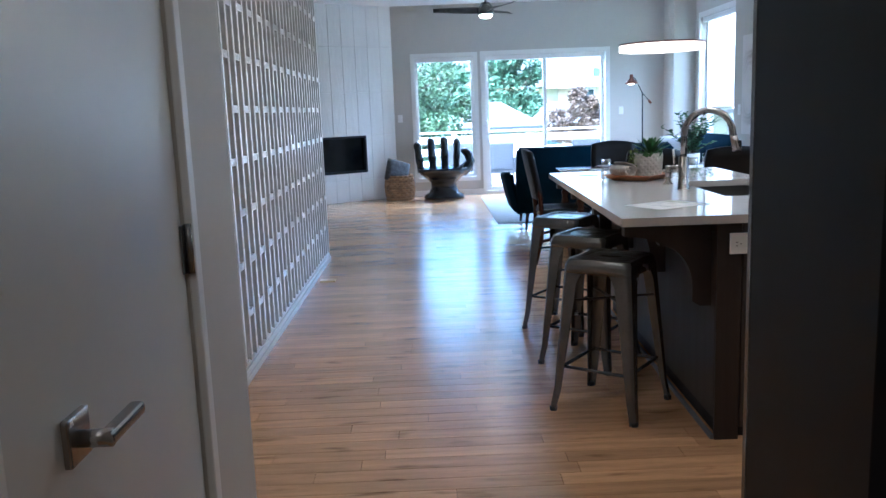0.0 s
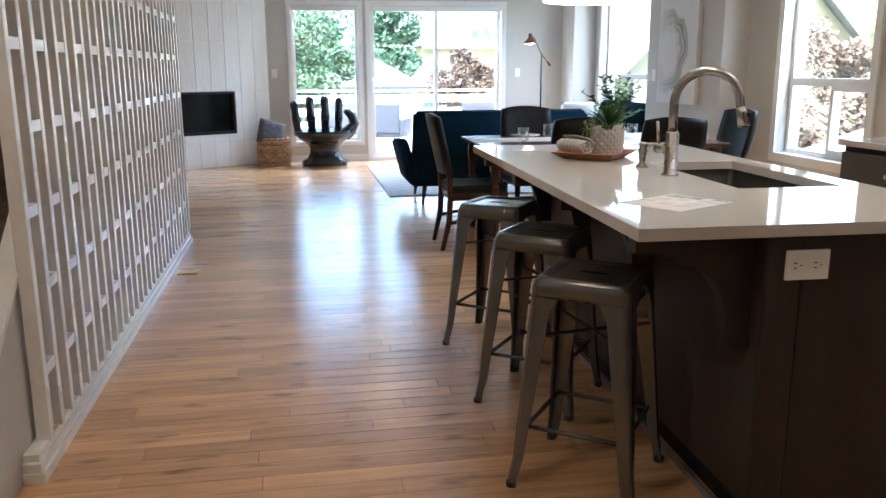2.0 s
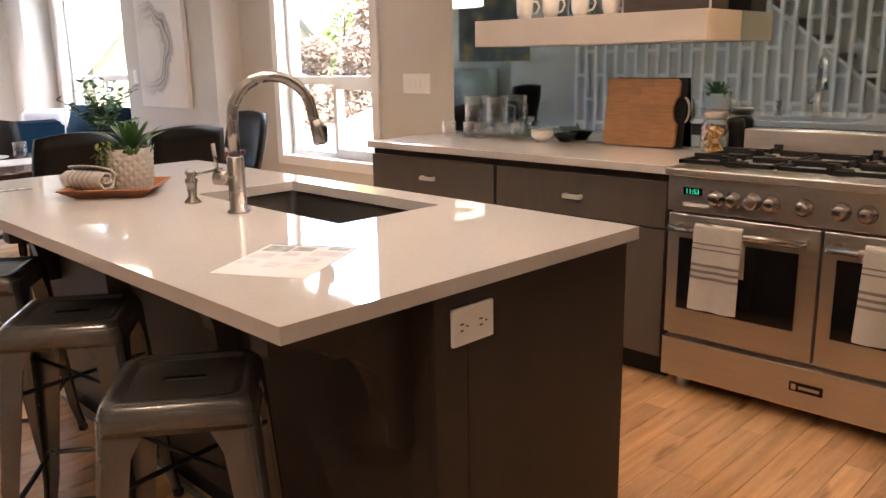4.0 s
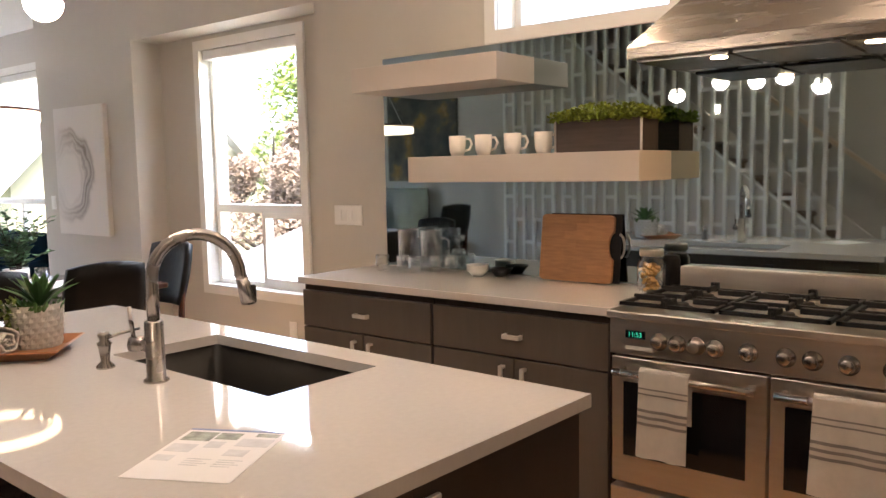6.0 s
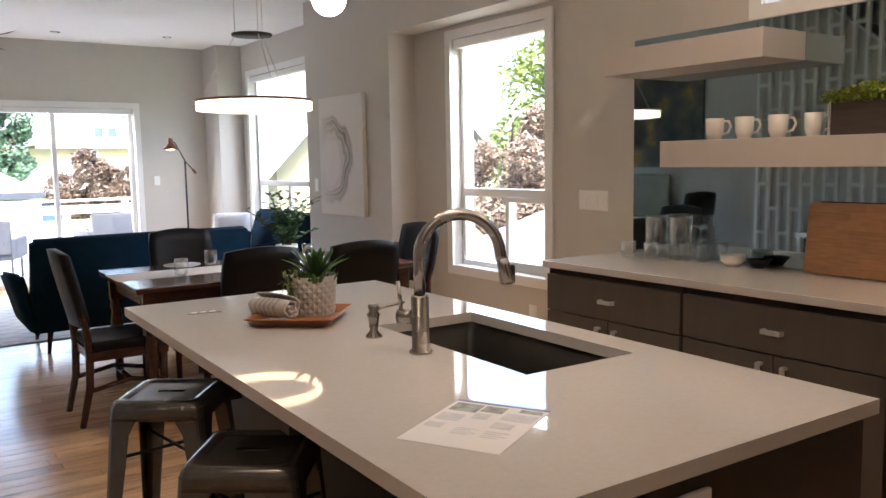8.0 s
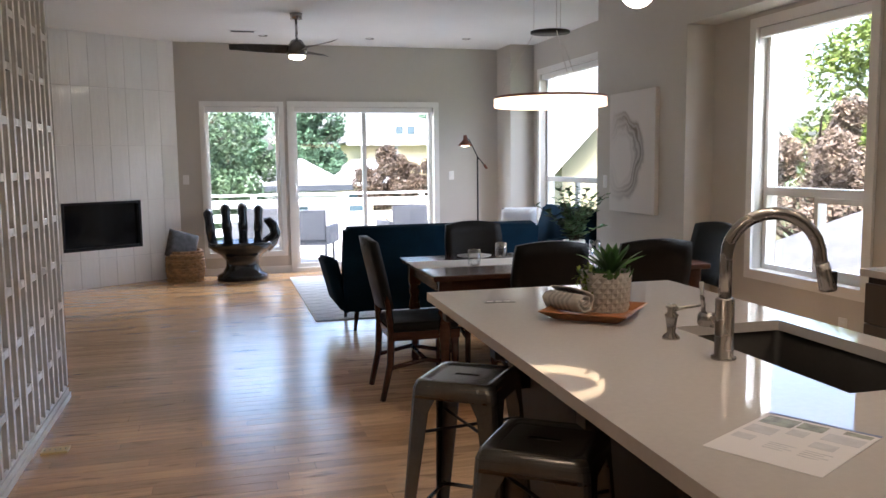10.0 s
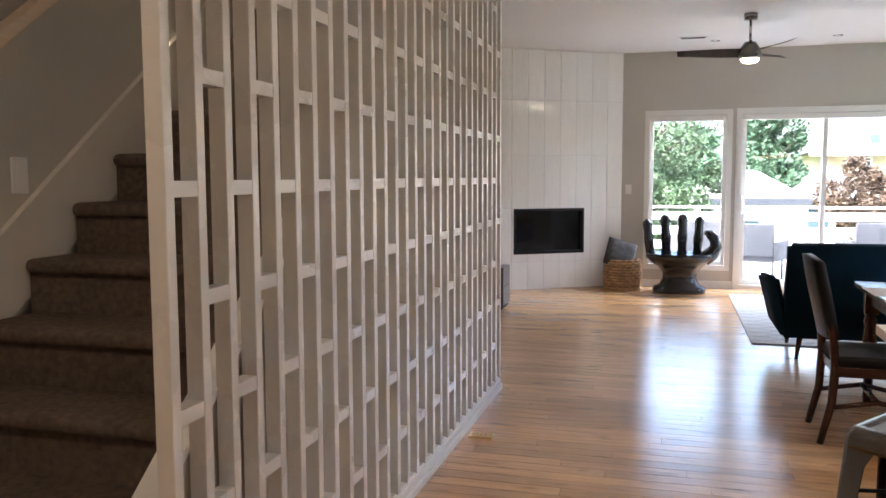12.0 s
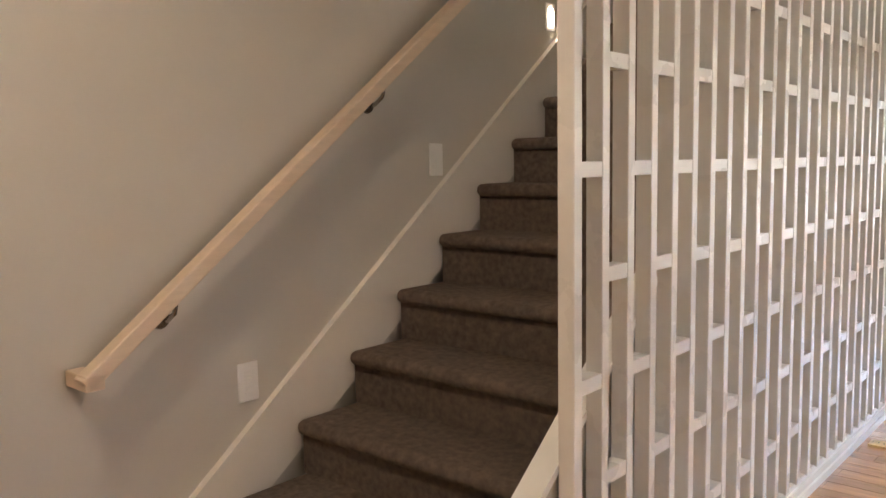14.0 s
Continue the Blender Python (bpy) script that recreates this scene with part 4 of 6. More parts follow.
# ---- bar stools ----
def bar_stool(at, rz):
    s = thing("bar_stool", at, "gunmetal sheet-metal bar stool with a slotted seat", "stool", "stools at the island", rz)
    H, T, F = 0.692, 0.138, 0.2

    def ring(bm, h, z, rad):
        c = h - rad
        return [bm.verts.new((sx * c + rad * math.cos(a0 + q * math.pi / 10), sy * c + rad * math.sin(a0 + q * math.pi / 10), z)) for sx, sy, a0 in ((1, 1, 0), (-1, 1, math.pi / 2), (-1, -1, math.pi), (1, -1, 1.5 * math.pi)) for q in range(6)]

    def skin(bm, rings):
        for a, b in zip(rings, rings[1:]):
            for i in range(len(a)):
                bm.faces.new((a[i], a[(i + 1) % len(a)], b[(i + 1) % len(a)], b[i]))
        bmesh.ops.recalc_face_normals(bm, faces=bm.faces[:])

    bm = bmesh.new()
    skin(bm, [ring(bm, *q) for q in ((T + 0.013, H - 0.018, 0.034), (T + 0.01, H - 0.007, 0.034), (T + 0.002, H, 0.034), (T - 0.016, H, 0.03), (T - 0.024, H - 0.004, 0.024), (T - 0.03, H - 0.0055, 0.02))])
    part("seat_rim", bm, M_GUN, s, "rounded pressed rim", smooth=True)
    bm = bmesh.new()
    for a, b, c, d in cells(0.029 - T, T - 0.029, 0.029 - T, T - 0.029, ((-0.045, 0.045, -0.012, 0.012),)):
        for z in (H - 0.006, H - 0.012):
            bm.faces.new([bm.verts.new(p) for p in ((a, c, z), (b, c, z), (b, d, z), (a, d, z))])
    bmesh.ops.remove_doubles(bm, verts=bm.verts[:], dist=0.0003)
    part("seat", bm, M_GUN, s, "pressed metal seat with a hand slot")
    bm = bmesh.new()
    skin(bm, [ring(bm, *q) for q in ((T + 0.014, H - 0.018, 0.034), (T + 0.016, H - 0.022, 0.034), (T + 0.022, H - 0.062, 0.034), (T + 0.019, H - 0.062, 0.034), (T + 0.012, H - 0.022, 0.034))])
    part("apron", bm, M_GUN, s, smooth=True)
    for sx, sy in ((-1, -1), (1, -1), (1, 1), (-1, 1)):
        bm = bmesh.new()
        rings = []
        for f in (0, 0.12, 0.3, 0.6, 0.85, 0.95, 1.0):
            z = (H - 0.03) * (1 - f)
            c = (T + 0.0185) + (F - T - 0.02) * f + (0.006 if f > 0.94 else 0)
            w = 0.078 * (1 - f) + 0.03 * f + (0.03 * (1 - f / 0.12) if f < 0.12 else 0)
            g, t = 0.03 * (1 - f) + 0.01 * f, 0.006
            pts = [(c, c - w)] + [(c - g + g * math.cos(q * math.pi / 8), c - g + g * math.sin(q * math.pi / 8)) for q in range(5)] + [(c - w, c), (c - w, c - t)] + [(c - g + (g - t) * math.cos(q * math.pi / 8), c - g + (g - t) * math.sin(q * math.pi / 8)) for q in range(4, -1, -1)] + [(c - t, c - w)]
            rings.append([bm.verts.new((sx * x, sy * y, z)) for x, y in pts])
        for a, b in zip(rings, rings[1:]):
            for i in range(len(a)):
                bm.faces.new((a[i], a[(i + 1) % len(a)], b[(i + 1) % len(a)], b[i]))
        bm.faces.new(rings[0]), bm.faces.new(rings[-1])
        bmesh.ops.recalc_face_normals(bm, faces=bm.faces[:])
        part("leg", bm, M_GUN, s)
        part("foot_cap", lathe(bmesh.new(), [(0, 0), (0.017, 0), (0.018, 0.018), (0, 0.02)], 10, (sx * (F - 0.008), sy * (F - 0.008), 0)), M_BLACK, s)
    r = F - 0.045
    for i, (a, b) in enumerate((((-r, -r), (r, -r)), ((r, -r), (r, r)), ((r, r), (-r, r)), ((-r, r), (-r, -r)))):
        part("foot_rail", tube(bmesh.new(), [(*a, 0.2 + 0.004 * (i % 2)), (*b, 0.2 + 0.004 * (i % 2))], 0.008, 8), M_GUN, s)
    for sg in (1, -1):
        part("cross_brace", tube(bmesh.new(), [(-0.155, -0.155 * sg, 0.5), (0.155, 0.155 * sg, 0.5)], 0.006, 6), M_BLACK, s)
    return s


s1 = bar_stool((0.834, 4.02, 0), -37)
copy_thing(s1, pose(0.872, 4.698, 0, 0, 0, -37))
copy_thing(s1, pose(0.868, 5.409, 0, 0, 0, -37))


# ---- back kitchen wall ----
def cabinet(y0, y1):
    c = thing("base_cabinet", (2.99, y0, 0), "grey-brown base cabinet with a drawer and two doors", "cabinet", "back wall cabinets")
    w = y1 - y0
    part("body", B(0.022, 0.0, 0.1, WX - 2.995, w, 0.879), M_ISL, c)
    part("toe_kick", B(0.06, 0, 0, 0.5, w, 0.1), M_BLACK, c)
    dr = part("drawer_front", B(0, 0.004, 0.655, 0.02, w - 0.004, 0.845, bev=0.002), M_CAB, c)

    def pull(y, z, horizontal, parent):
        if horizontal:
            bm = B(-0.03, y - 0.045, z - 0.01, -0.02, y + 0.045, z + 0.01, bev=0.002)
            box(bm, -0.02, y - 0.045, z - 0.01, 0, y - 0.033, z + 0.01), box(bm, -0.02, y + 0.033, z - 0.01, 0, y + 0.045, z + 0.01)
        else:
            bm = B(-0.03, y - 0.01, z - 0.045, -0.02, y + 0.01, z + 0.045, bev=0.002)
            box(bm, -0.02, y - 0.01, z - 0.045, 0, y + 0.01, z - 0.033), box(bm, -0.02, y - 0.01, z + 0.033, 0, y + 0.01, z + 0.045)
        part("pull", bm, M_PULL, parent, "square steel pull")
    pull(w / 2, 0.745, True, dr)
    for k in (0, 1):
        dd = part("door", B(0, 0.004 + k * w / 2, 0.105, 0.02, w / 2 - 0.004 + k * w / 2 + 0.002 * (1 - k), 0.648, bev=0.002), M_CAB, c)
        pull(w / 2 - 0.055 + 0.11 * k, 0.57, False, dd)


cabinet(4.07, 4.97)
cabinet(4.98, 5.86)
solid("back_countertop", B(2.965, 4.055, 0.88, WX - 0.001, 5.868, 0.915, bev=0.003), M_QUARTZ, "white quartz worktop along the mirror wall", "countertop")
solid("back_countertop", B(2.965, 1.96, 0.875, WX - 0.001, 2.845, 0.915, bev=0.003), M_QUARTZ, "white quartz worktop beyond the range", "countertop")
solid("base_cabinet", B(2.99, 1.96, 0.0, WX - 0.005, 2.845, 0.872, bev=0.002), M_CAB, "grey-brown base cabinet beyond the range", "cabinet")
solid("mirror_splashback", B(WX - 0.007, 1.96, 0.918, WX - 0.001, 5.80, 2.088), M_MIRROR, "grey tinted mirror splashback covering the kitchen wall", "mirror")
solid("floating_shelf", B(3.268, 4.787, 1.873, WX - 0.008, 5.727, 2.0, bev=0.002), M_SHELF, "short pale floating shelf, empty", "shelf", "floating shelves")
solid("floating_shelf", B(3.268, 4.078, 1.398, WX - 0.008, 5.342, 1.525, bev=0.002), M_SHELF, "long pale floating shelf holding mugs and a planter", "shelf", "floating shelves")


def mug(at, rz):
    m = thing("mug", at, "white ceramic mug on the floating shelf", "mug", "mugs on the shelf", rz)
    part("cup", lathe(bmesh.new(), [(0, 0.0), (0.03, 0.0), (0.04, 0.03), (0.043, 0.1), (0.04, 0.1), (0.037, 0.03), (0.0, 0.008)], 24), M_CERAM, m)
    part("handle", tube(bmesh.new(), [(0.038, 0, 0.085), (0.062, 0, 0.085), (0.072, 0, 0.06), (0.06, 0, 0.032), (0.038, 0, 0.026)], 0.006, 8), M_CERAM, m)
    return m


m0 = mug((3.37, 5.10, 1.525), -60)
for y, r in ((4.94, -75), (4.77, -55), (4.6, -60)):
    copy_thing(m0, pose(3.37, y, 1.525, 0, 0, r))
pl = thing("planter_box", (3.40, 4.30, 1.525), "dark wooden planter box of clipped green grass", "planter")
bm = bmesh.new()
for a in ((-0.08, -0.21, 0, -0.065, 0.21, 0.14), (0.065, -0.21, 0, 0.08, 0.21, 0.14), (-0.065, -0.21, 0, 0.065, -0.195, 0.14), (-0.065, 0.195, 0, 0.065, 0.21, 0.14), (-0.065, -0.195, 0, 0.065, 0.195, 0.12)):
    box(bm, *a, bev=0.002, seg=1)
part("box", bm, M_PLANTER, pl)
for y in (-0.212, 0.202):
    part("corner_strap", B(-0.083, y, 0.0, -0.08, y + 0.01, 0.142), M_STEEL, pl)
bm = bmesh.new()
for i in range(3000):
    u, v = rnd.uniform(-1, 1), rnd.uniform(-1, 1)
    dome = 0.165 + 0.035 * (1 - u * u) * (1 - v ** 4) + 0.012 * math.sin(9 * v + 3 * u)
    p = Vector((0.095 * u, 0.235 * v, rnd.uniform(0.13, dome)))
    leaf(bm, p, p + Vector((rnd.uniform(-1, 1), rnd.uniform(-1, 1), rnd.uniform(-0.2, 1))).normalized() * 0.02, 0.0085, seg=2)
tagged(part("grass", bm, M_GRASS, pl), kind="stuff")

# worktop things
cb = thing("cutting_board", (3.535, 4.527, 0.917), "bamboo cutting board leaning on the mirror", "cutting board")
TL = Matrix.Rotation(radians(7), 4, 'Y')
BH, BWD = 0.318, 0.385


def board_edge(z, side):
    """How far the board reaches towards a side at height z: rounded corners, and a hand notch on one side."""
    e = BWD / 2
    for c in (0.02, BH - 0.02):
        if abs(z - BH / 2) > BH / 2 - 0.02 and abs(z - c) <= 0.0201 and (z < c) == (c < BH / 2):
            e -= 0.02 - math.sqrt(max(0.0, 0.0004 - (z - c) ** 2))
    if side < 0 and abs(z - 0.175) < 0.06:
        e -= math.sqrt(0.0036 - (z - 0.175) ** 2) * 0.42
    return side * e


for i in range(8):
    z0, z1, n = BH * i / 8, BH * (i + 1) / 8, 2 + i % 2
    zs = [z0 + (z1 - z0) * q / 5 for q in range(6)]
    for j in range(n):
        a, b = -BWD / 2 + BWD * j / n, -BWD / 2 + BWD * (j + 1) / n
        lo = [(board_edge(z, -1) if j == 0 else a, z) for z in zs]
        hi = [(board_edge(z, 1) if j == n - 1 else b, z) for z in zs]
        bm = prism(bmesh.new(), lo + hi[::-1], "x", -0.02, 0.0)
        bm.transform(TL)
        part("strip", bm, M_BAMBOO, cb)
b2 = thing("black_board", (3.558, 4.497, 0.917), "thin black board with a ring handle behind the bamboo", "cutting board")
bm = B(-0.014, -0.19, 0.0, -0.004, 0.19, 0.322, bev=0.003)
bm.transform(Matrix.Rotation(radians(7), 4, 'Y'))
part("panel", bm, M_BLACK, b2)
part("ring_handle", tube(bmesh.new(), [(0.008, -0.185 + 0.022 * math.sin(a) * -1, 0.175 - 0.055 * math.cos(a)) for a in [math.pi * i / 10 for i in range(11)]], 0.006, 8), M_STEEL, b2)
jr = thing("pasta_jar", (3.46, 4.108, 0.915), "glass jar of dried pasta with a steel lid", "jar")
part("jar", lathe(bmesh.new(), [(0, 0), (0.058, 0), (0.062, 0.01), (0.062, 0.12), (0.045, 0.145), (0.045, 0.16), (0.042, 0.16), (0.042, 0.15)], 28), M_GLASSJ, jr)
bm = bmesh.new()
for i in range(70):
    a, r, z = rnd.uniform(0, 6.3), rnd.uniform(0, 0.045), rnd.uniform(0.012, 0.12)
    q = Vector((rnd.uniform(-1, 1), rnd.uniform(-1, 1), rnd.uniform(-1, 1))).normalized() * 0.012
    p = Vector((r * math.cos(a), r * math.sin(a), z))
    tube(bm, [p - q, p, p + q], 0.008, 6)
tagged(part("pasta", bm, M_PASTA, jr), kind="stuff")
part("lid", lathe(bmesh.new(), [(0, 0.185), (0.05, 0.185), (0.052, 0.18), (0.052, 0.155), (0.046, 0.155)], 28), M_STEEL, jr)
solid("canister", lathe(bmesh.new(), [(0, 0), (0.037, 0), (0.039, 0.13), (0.032, 0.15), (0, 0.15)], 24), M_BLACK, "black canister behind the pasta jar", "canister", at=(3.55, 4.056, 0.916), smooth=True)


def tumbler(at, r=0.038, h=0.085, group="glasses on the worktop", label="clear glass tumbler on the worktop"):
    return solid("tumbler", lathe(bmesh.new(), [(0, 0), (r * 0.9, 0), (r, 0.01), (r, h), (r - 0.003, h), (r - 0.003, h - 0.006)], 22), M_GLASS, label, "glass", group, at=at)


for x, y in ((3.40, 5.66), (3.42, 5.52), (3.40, 5.42), (3.50, 5.36), (3.52, 5.27)):
    tumbler((x, y, 0.915))
for y in (5.56, 5.40):
    pc = thing("pitcher", (3.51, y, 0.915), "clear cut-glass pitcher on the worktop", "pitcher", "glass pitchers")
    part("vessel", lathe(bmesh.new(), [(0, 0), (0.05, 0), (0.055, 0.01), (0.06, 0.22), (0.056, 0.22), (0.0555, 0.21)], 24), M_GLASS, pc)
    part("handle", tube(bmesh.new(), [(0.02, -0.055, 0.18), (0.03, -0.1, 0.17), (0.03, -0.1, 0.08), (0.02, -0.053, 0.05)], 0.007, 8), M_GLASS, pc)
BOWL = [(0, 0), (0.028, 0), (0.06, 0.035), (0.056, 0.035), (0.026, 0.005), (0, 0.005)]
for i in range(3):
    solid("bowl", lathe(bmesh.new(), BOWL, 24), M_CERAM, "small cream bowl in a stack", "bowl", "stacked bowls", at=(3.47, 5.06, 0.915 + i * 0.012))
solid("bowl", lathe(bmesh.new(), [(r * 1.05, z * 1.2) for r, z in BOWL], 24), M_BLACK, "small black ceramic bowl beside the stack", "bowl", at=(3.52, 4.95, 0.915))

# range
rg_ = thing("range_cooker", (2.955, 2.85, 0), "wide stainless double-oven gas range", "range")
RW_ = 1.2
part("body", B(0.05, 0.004, 0.07, WX - 2.965, RW_ - 0.004, 0.885), M_STEEL, rg_)
part("cooktop", B(-0.03, 0.0, 0.885, WX - 2.965, RW_, 0.915, bev=0.004), M_STEEL, rg_)
part("backguard", B(0.58, 0.0, 0.915, 0.63, RW_ - 0.04, 1.022, bev=0.004), M_STEEL, rg_)
pn = part("control_panel", B(-0.005, 0.004, 0.745, 0.05, RW_ - 0.004, 0.884, bev=0.004), M_STEEL, rg_)
part("clock", B(-0.008, 1.05, 0.812, -0.004, 1.13, 0.842), M_OVEN, pn)
cu = bpy.data.curves.new("digits", 'FONT')
cu.body, cu.size, cu.extrude = "11:53", 0.026, 0.0004
dg = new("digits", cu)
cu.materials.append(M_GREEN)
dg.parent = pn
dg.matrix_basis = Matrix(((0, 0, -1, -0.0085), (-1, 0, 0, 1.12), (0, 1, 0, 0.818), (0, 0, 0, 1)))
part("badge_strip", B(-0.008, 1.02, 0.768, -0.004, 1.13, 0.782), M_PLASTIC, pn)
for y in (0.995, 0.925, 0.855, 0.785, 0.67, 0.545, 0.46, 0.35, 0.22, 0.1):
    bm = lathe(bmesh.new(), [(0, 0.032), (0.02, 0.032), (0.0235, 0.029), (0.0245, 0.009), (0.033, 0.007), (0.034, 0), (0, 0)], 20, (-0.005, y, 0.81), Matrix.Rotation(-math.pi / 2, 4, 'Y'))
    part("knob", bm, M_NICKEL, pn)
for y0, y1 in ((0.605, 1.19), (0.01, 0.595)):
    d = part("oven_door", B(0.0, y0, 0.24, 0.05, y1, 0.735, bev=0.004), M_STEEL, rg_)
    part("oven_window", B(-0.003, y0 + 0.07, 0.35, 0.002, y1 - 0.05, 0.64), M_OVEN, d)
    bm = tube(bmesh.new(), [(-0.055, y0 + 0.03, 0.685), (-0.055, y1 - 0.03, 0.685)], 0.014, 12)
    for y in (y0 + 0.05, y1 - 0.05):
        box(bm, -0.055, y - 0.012, 0.673, 0.005, y + 0.012, 0.697, bev=0.003)
    part("towel_bar", bm, M_NICKEL, d)
part("drawer", B(0.0, 0.004, 0.055, 0.05, RW_ - 0.004, 0.218, bev=0.004), M_STEEL, rg_)
part("name_badge", B(-0.004, 0.55, 0.125, 0.001, 0.67, 0.16), M_BLACK, rg_)
part("badge_mark", B(-0.006, 0.645, 0.132, -0.003, 0.662, 0.153), M_STEEL, rg_)
part("badge_mark", B(-0.006, 0.562, 0.137, -0.003, 0.635, 0.148), M_STEEL, rg_)
for y in (0.06, 1.13):
    part("foot", lathe(bmesh.new(), [(0, 0), (0.028, 0), (0.026, 0.06), (0, 0.06)], 16, (0.07, y, 0)), M_STEEL, rg_)
for k in range(3):
    y0 = 0.03 + k * 0.385
    bm = bmesh.new()
    for a in ((0.02, y0, 0.93, 0.54, y0 + 0.014, 0.945), (0.02, y0 + 0.355, 0.93, 0.54, y0 + 0.369, 0.945), (0.02, y0, 0.93, 0.034, y0 + 0.369, 0.945), (0.526, y0, 0.93, 0.54, y0 + 0.369, 0.945), (0.27, y0, 0.93, 0.285, y0 + 0.369, 0.945)):
        box(bm, *a)
    for bx in (0.15, 0.41):
        for dx, dy in ((1, 0), (-1, 0), (0, 1), (0, -1)):
            cx, cy = bx + dx * 0.085, y0 + 0.184 + dy * 0.12
            box(bm, cx - (0.05 if dx else 0.007), cy - (0.065 if dy else 0.007), 0.935, cx + (0.05 if dx else 0.007), cy + (0.065 if dy else 0.007), 0.958, bev=0.003, seg=1)
        for dx in (-0.12, 0.12):
            box(bm, bx + dx - 0.012, y0 + 0.17, 0.945, bx + dx + 0.012, y0 + 0.2, 0.968)
    part("grate", bm, M_BLACK, rg_, "black cast-iron grate")
    for bx in (0.15, 0.41):
        part("burner", lathe(bmesh.new(), [(0, 0.935), (0.035, 0.935), (0.038, 0.925), (0.05, 0.922), (0.055, 0.914)], 20, (bx, y0 + 0.184, 0)), M_BLACK, rg_)


def hung_towel(y, w):
    t = thing("kitchen_towel", (2.9, y, 0), "white linen towel with grey stripes over the oven rail", "towel", "towels on the range")
    bands = [(0.38, 0.505, 0), (0.505, 0.516, 1), (0.516, 0.53, 0), (0.53, 0.541, 1), (0.541, 0.555, 0), (0.555, 0.566, 1), (0.566, 0.62, 0), (0.62, 0.626, 1), (0.626, 0.64, 0), (0.64, 0.646, 1), (0.646, 0.702, 0)]
    cloth, stripes = bmesh.new(), []
    for z0, z1, k in bands:
        layers = [(cloth, 0.0)]
        if k:
            stripes.append(bmesh.new())
            layers.append((stripes[-1], 0.0014))
        for bm, proud in layers:
            for i in range(14):
                q = []
                for a, z in ((i, z0), (i + 1, z0), (i + 1, z1), (i, z1)):
                    f = a / 14
                    fold = 0.006 * math.sin(f * 11 + z * 5) * (1 - (z - 0.38) / 0.34)
                    q.append(bm.verts.new((-0.017 + fold - proud, -w / 2 + w * f * (1 + 0.06 * (0.7 - z)) + 0.03 * (0.7 - z), z)))
                bm.faces.new(q)
    for i in range(8):
        a, b = math.pi * i / 8, math.pi * (i + 1) / 8
        cloth.faces.new([cloth.verts.new((0.0 - 0.017 * math.cos(c), s, 0.702 + 0.016 * math.sin(c))) for c, s in ((a, -w / 2), (a, w / 2), (b, w / 2), (b, -w / 2))])
    cloth.faces.new([cloth.verts.new(p) for p in ((0.017, -w / 2, 0.702), (0.017, w / 2, 0.702), (0.0165, w / 2, 0.52), (0.0165, -w / 2, 0.52))])
    for bm in [cloth] + stripes:
        bmesh.ops.remove_doubles(bm, verts=bm.verts[:], dist=0.004 if bm is cloth else 0.0004)
    part("cloth", cloth, M_LINEN, t, smooth=True)
    for bm in stripes:
        part("stripe", bm, M_STRIPE, t, smooth=True)


hung_towel(3.80, 0.19)
hung_towel(3.17, 0.24)

# hood
hd_ = thing("range_hood", (0, 0, 0), "pyramid stainless steel range hood with warm lamps", "range hood")
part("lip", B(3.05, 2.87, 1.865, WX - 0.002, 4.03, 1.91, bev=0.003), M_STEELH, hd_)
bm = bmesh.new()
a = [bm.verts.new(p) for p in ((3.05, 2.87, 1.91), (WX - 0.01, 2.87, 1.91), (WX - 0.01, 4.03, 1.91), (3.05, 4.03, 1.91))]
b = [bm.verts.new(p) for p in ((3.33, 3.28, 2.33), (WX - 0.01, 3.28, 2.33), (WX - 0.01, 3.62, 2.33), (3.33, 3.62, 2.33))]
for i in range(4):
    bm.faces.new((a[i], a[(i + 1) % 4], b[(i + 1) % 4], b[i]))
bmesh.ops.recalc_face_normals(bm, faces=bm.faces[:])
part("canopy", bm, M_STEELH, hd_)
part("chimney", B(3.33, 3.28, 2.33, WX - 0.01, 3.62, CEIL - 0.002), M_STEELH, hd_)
for k in range(3):
    part("baffle", B(3.1, 2.92 + k * 0.37, 1.855, 3.5, 3.27 + k * 0.37, 1.866), M_GUN, hd_)
for y in (3.2, 3.72):
    part("lamp", lathe(bmesh.new(), [(0, 1.853), (0.03, 1.853), (0.03, 1.862)], 16, (3.18, y, 0)), M_HOODL, hd_, "warm glowing lamp")

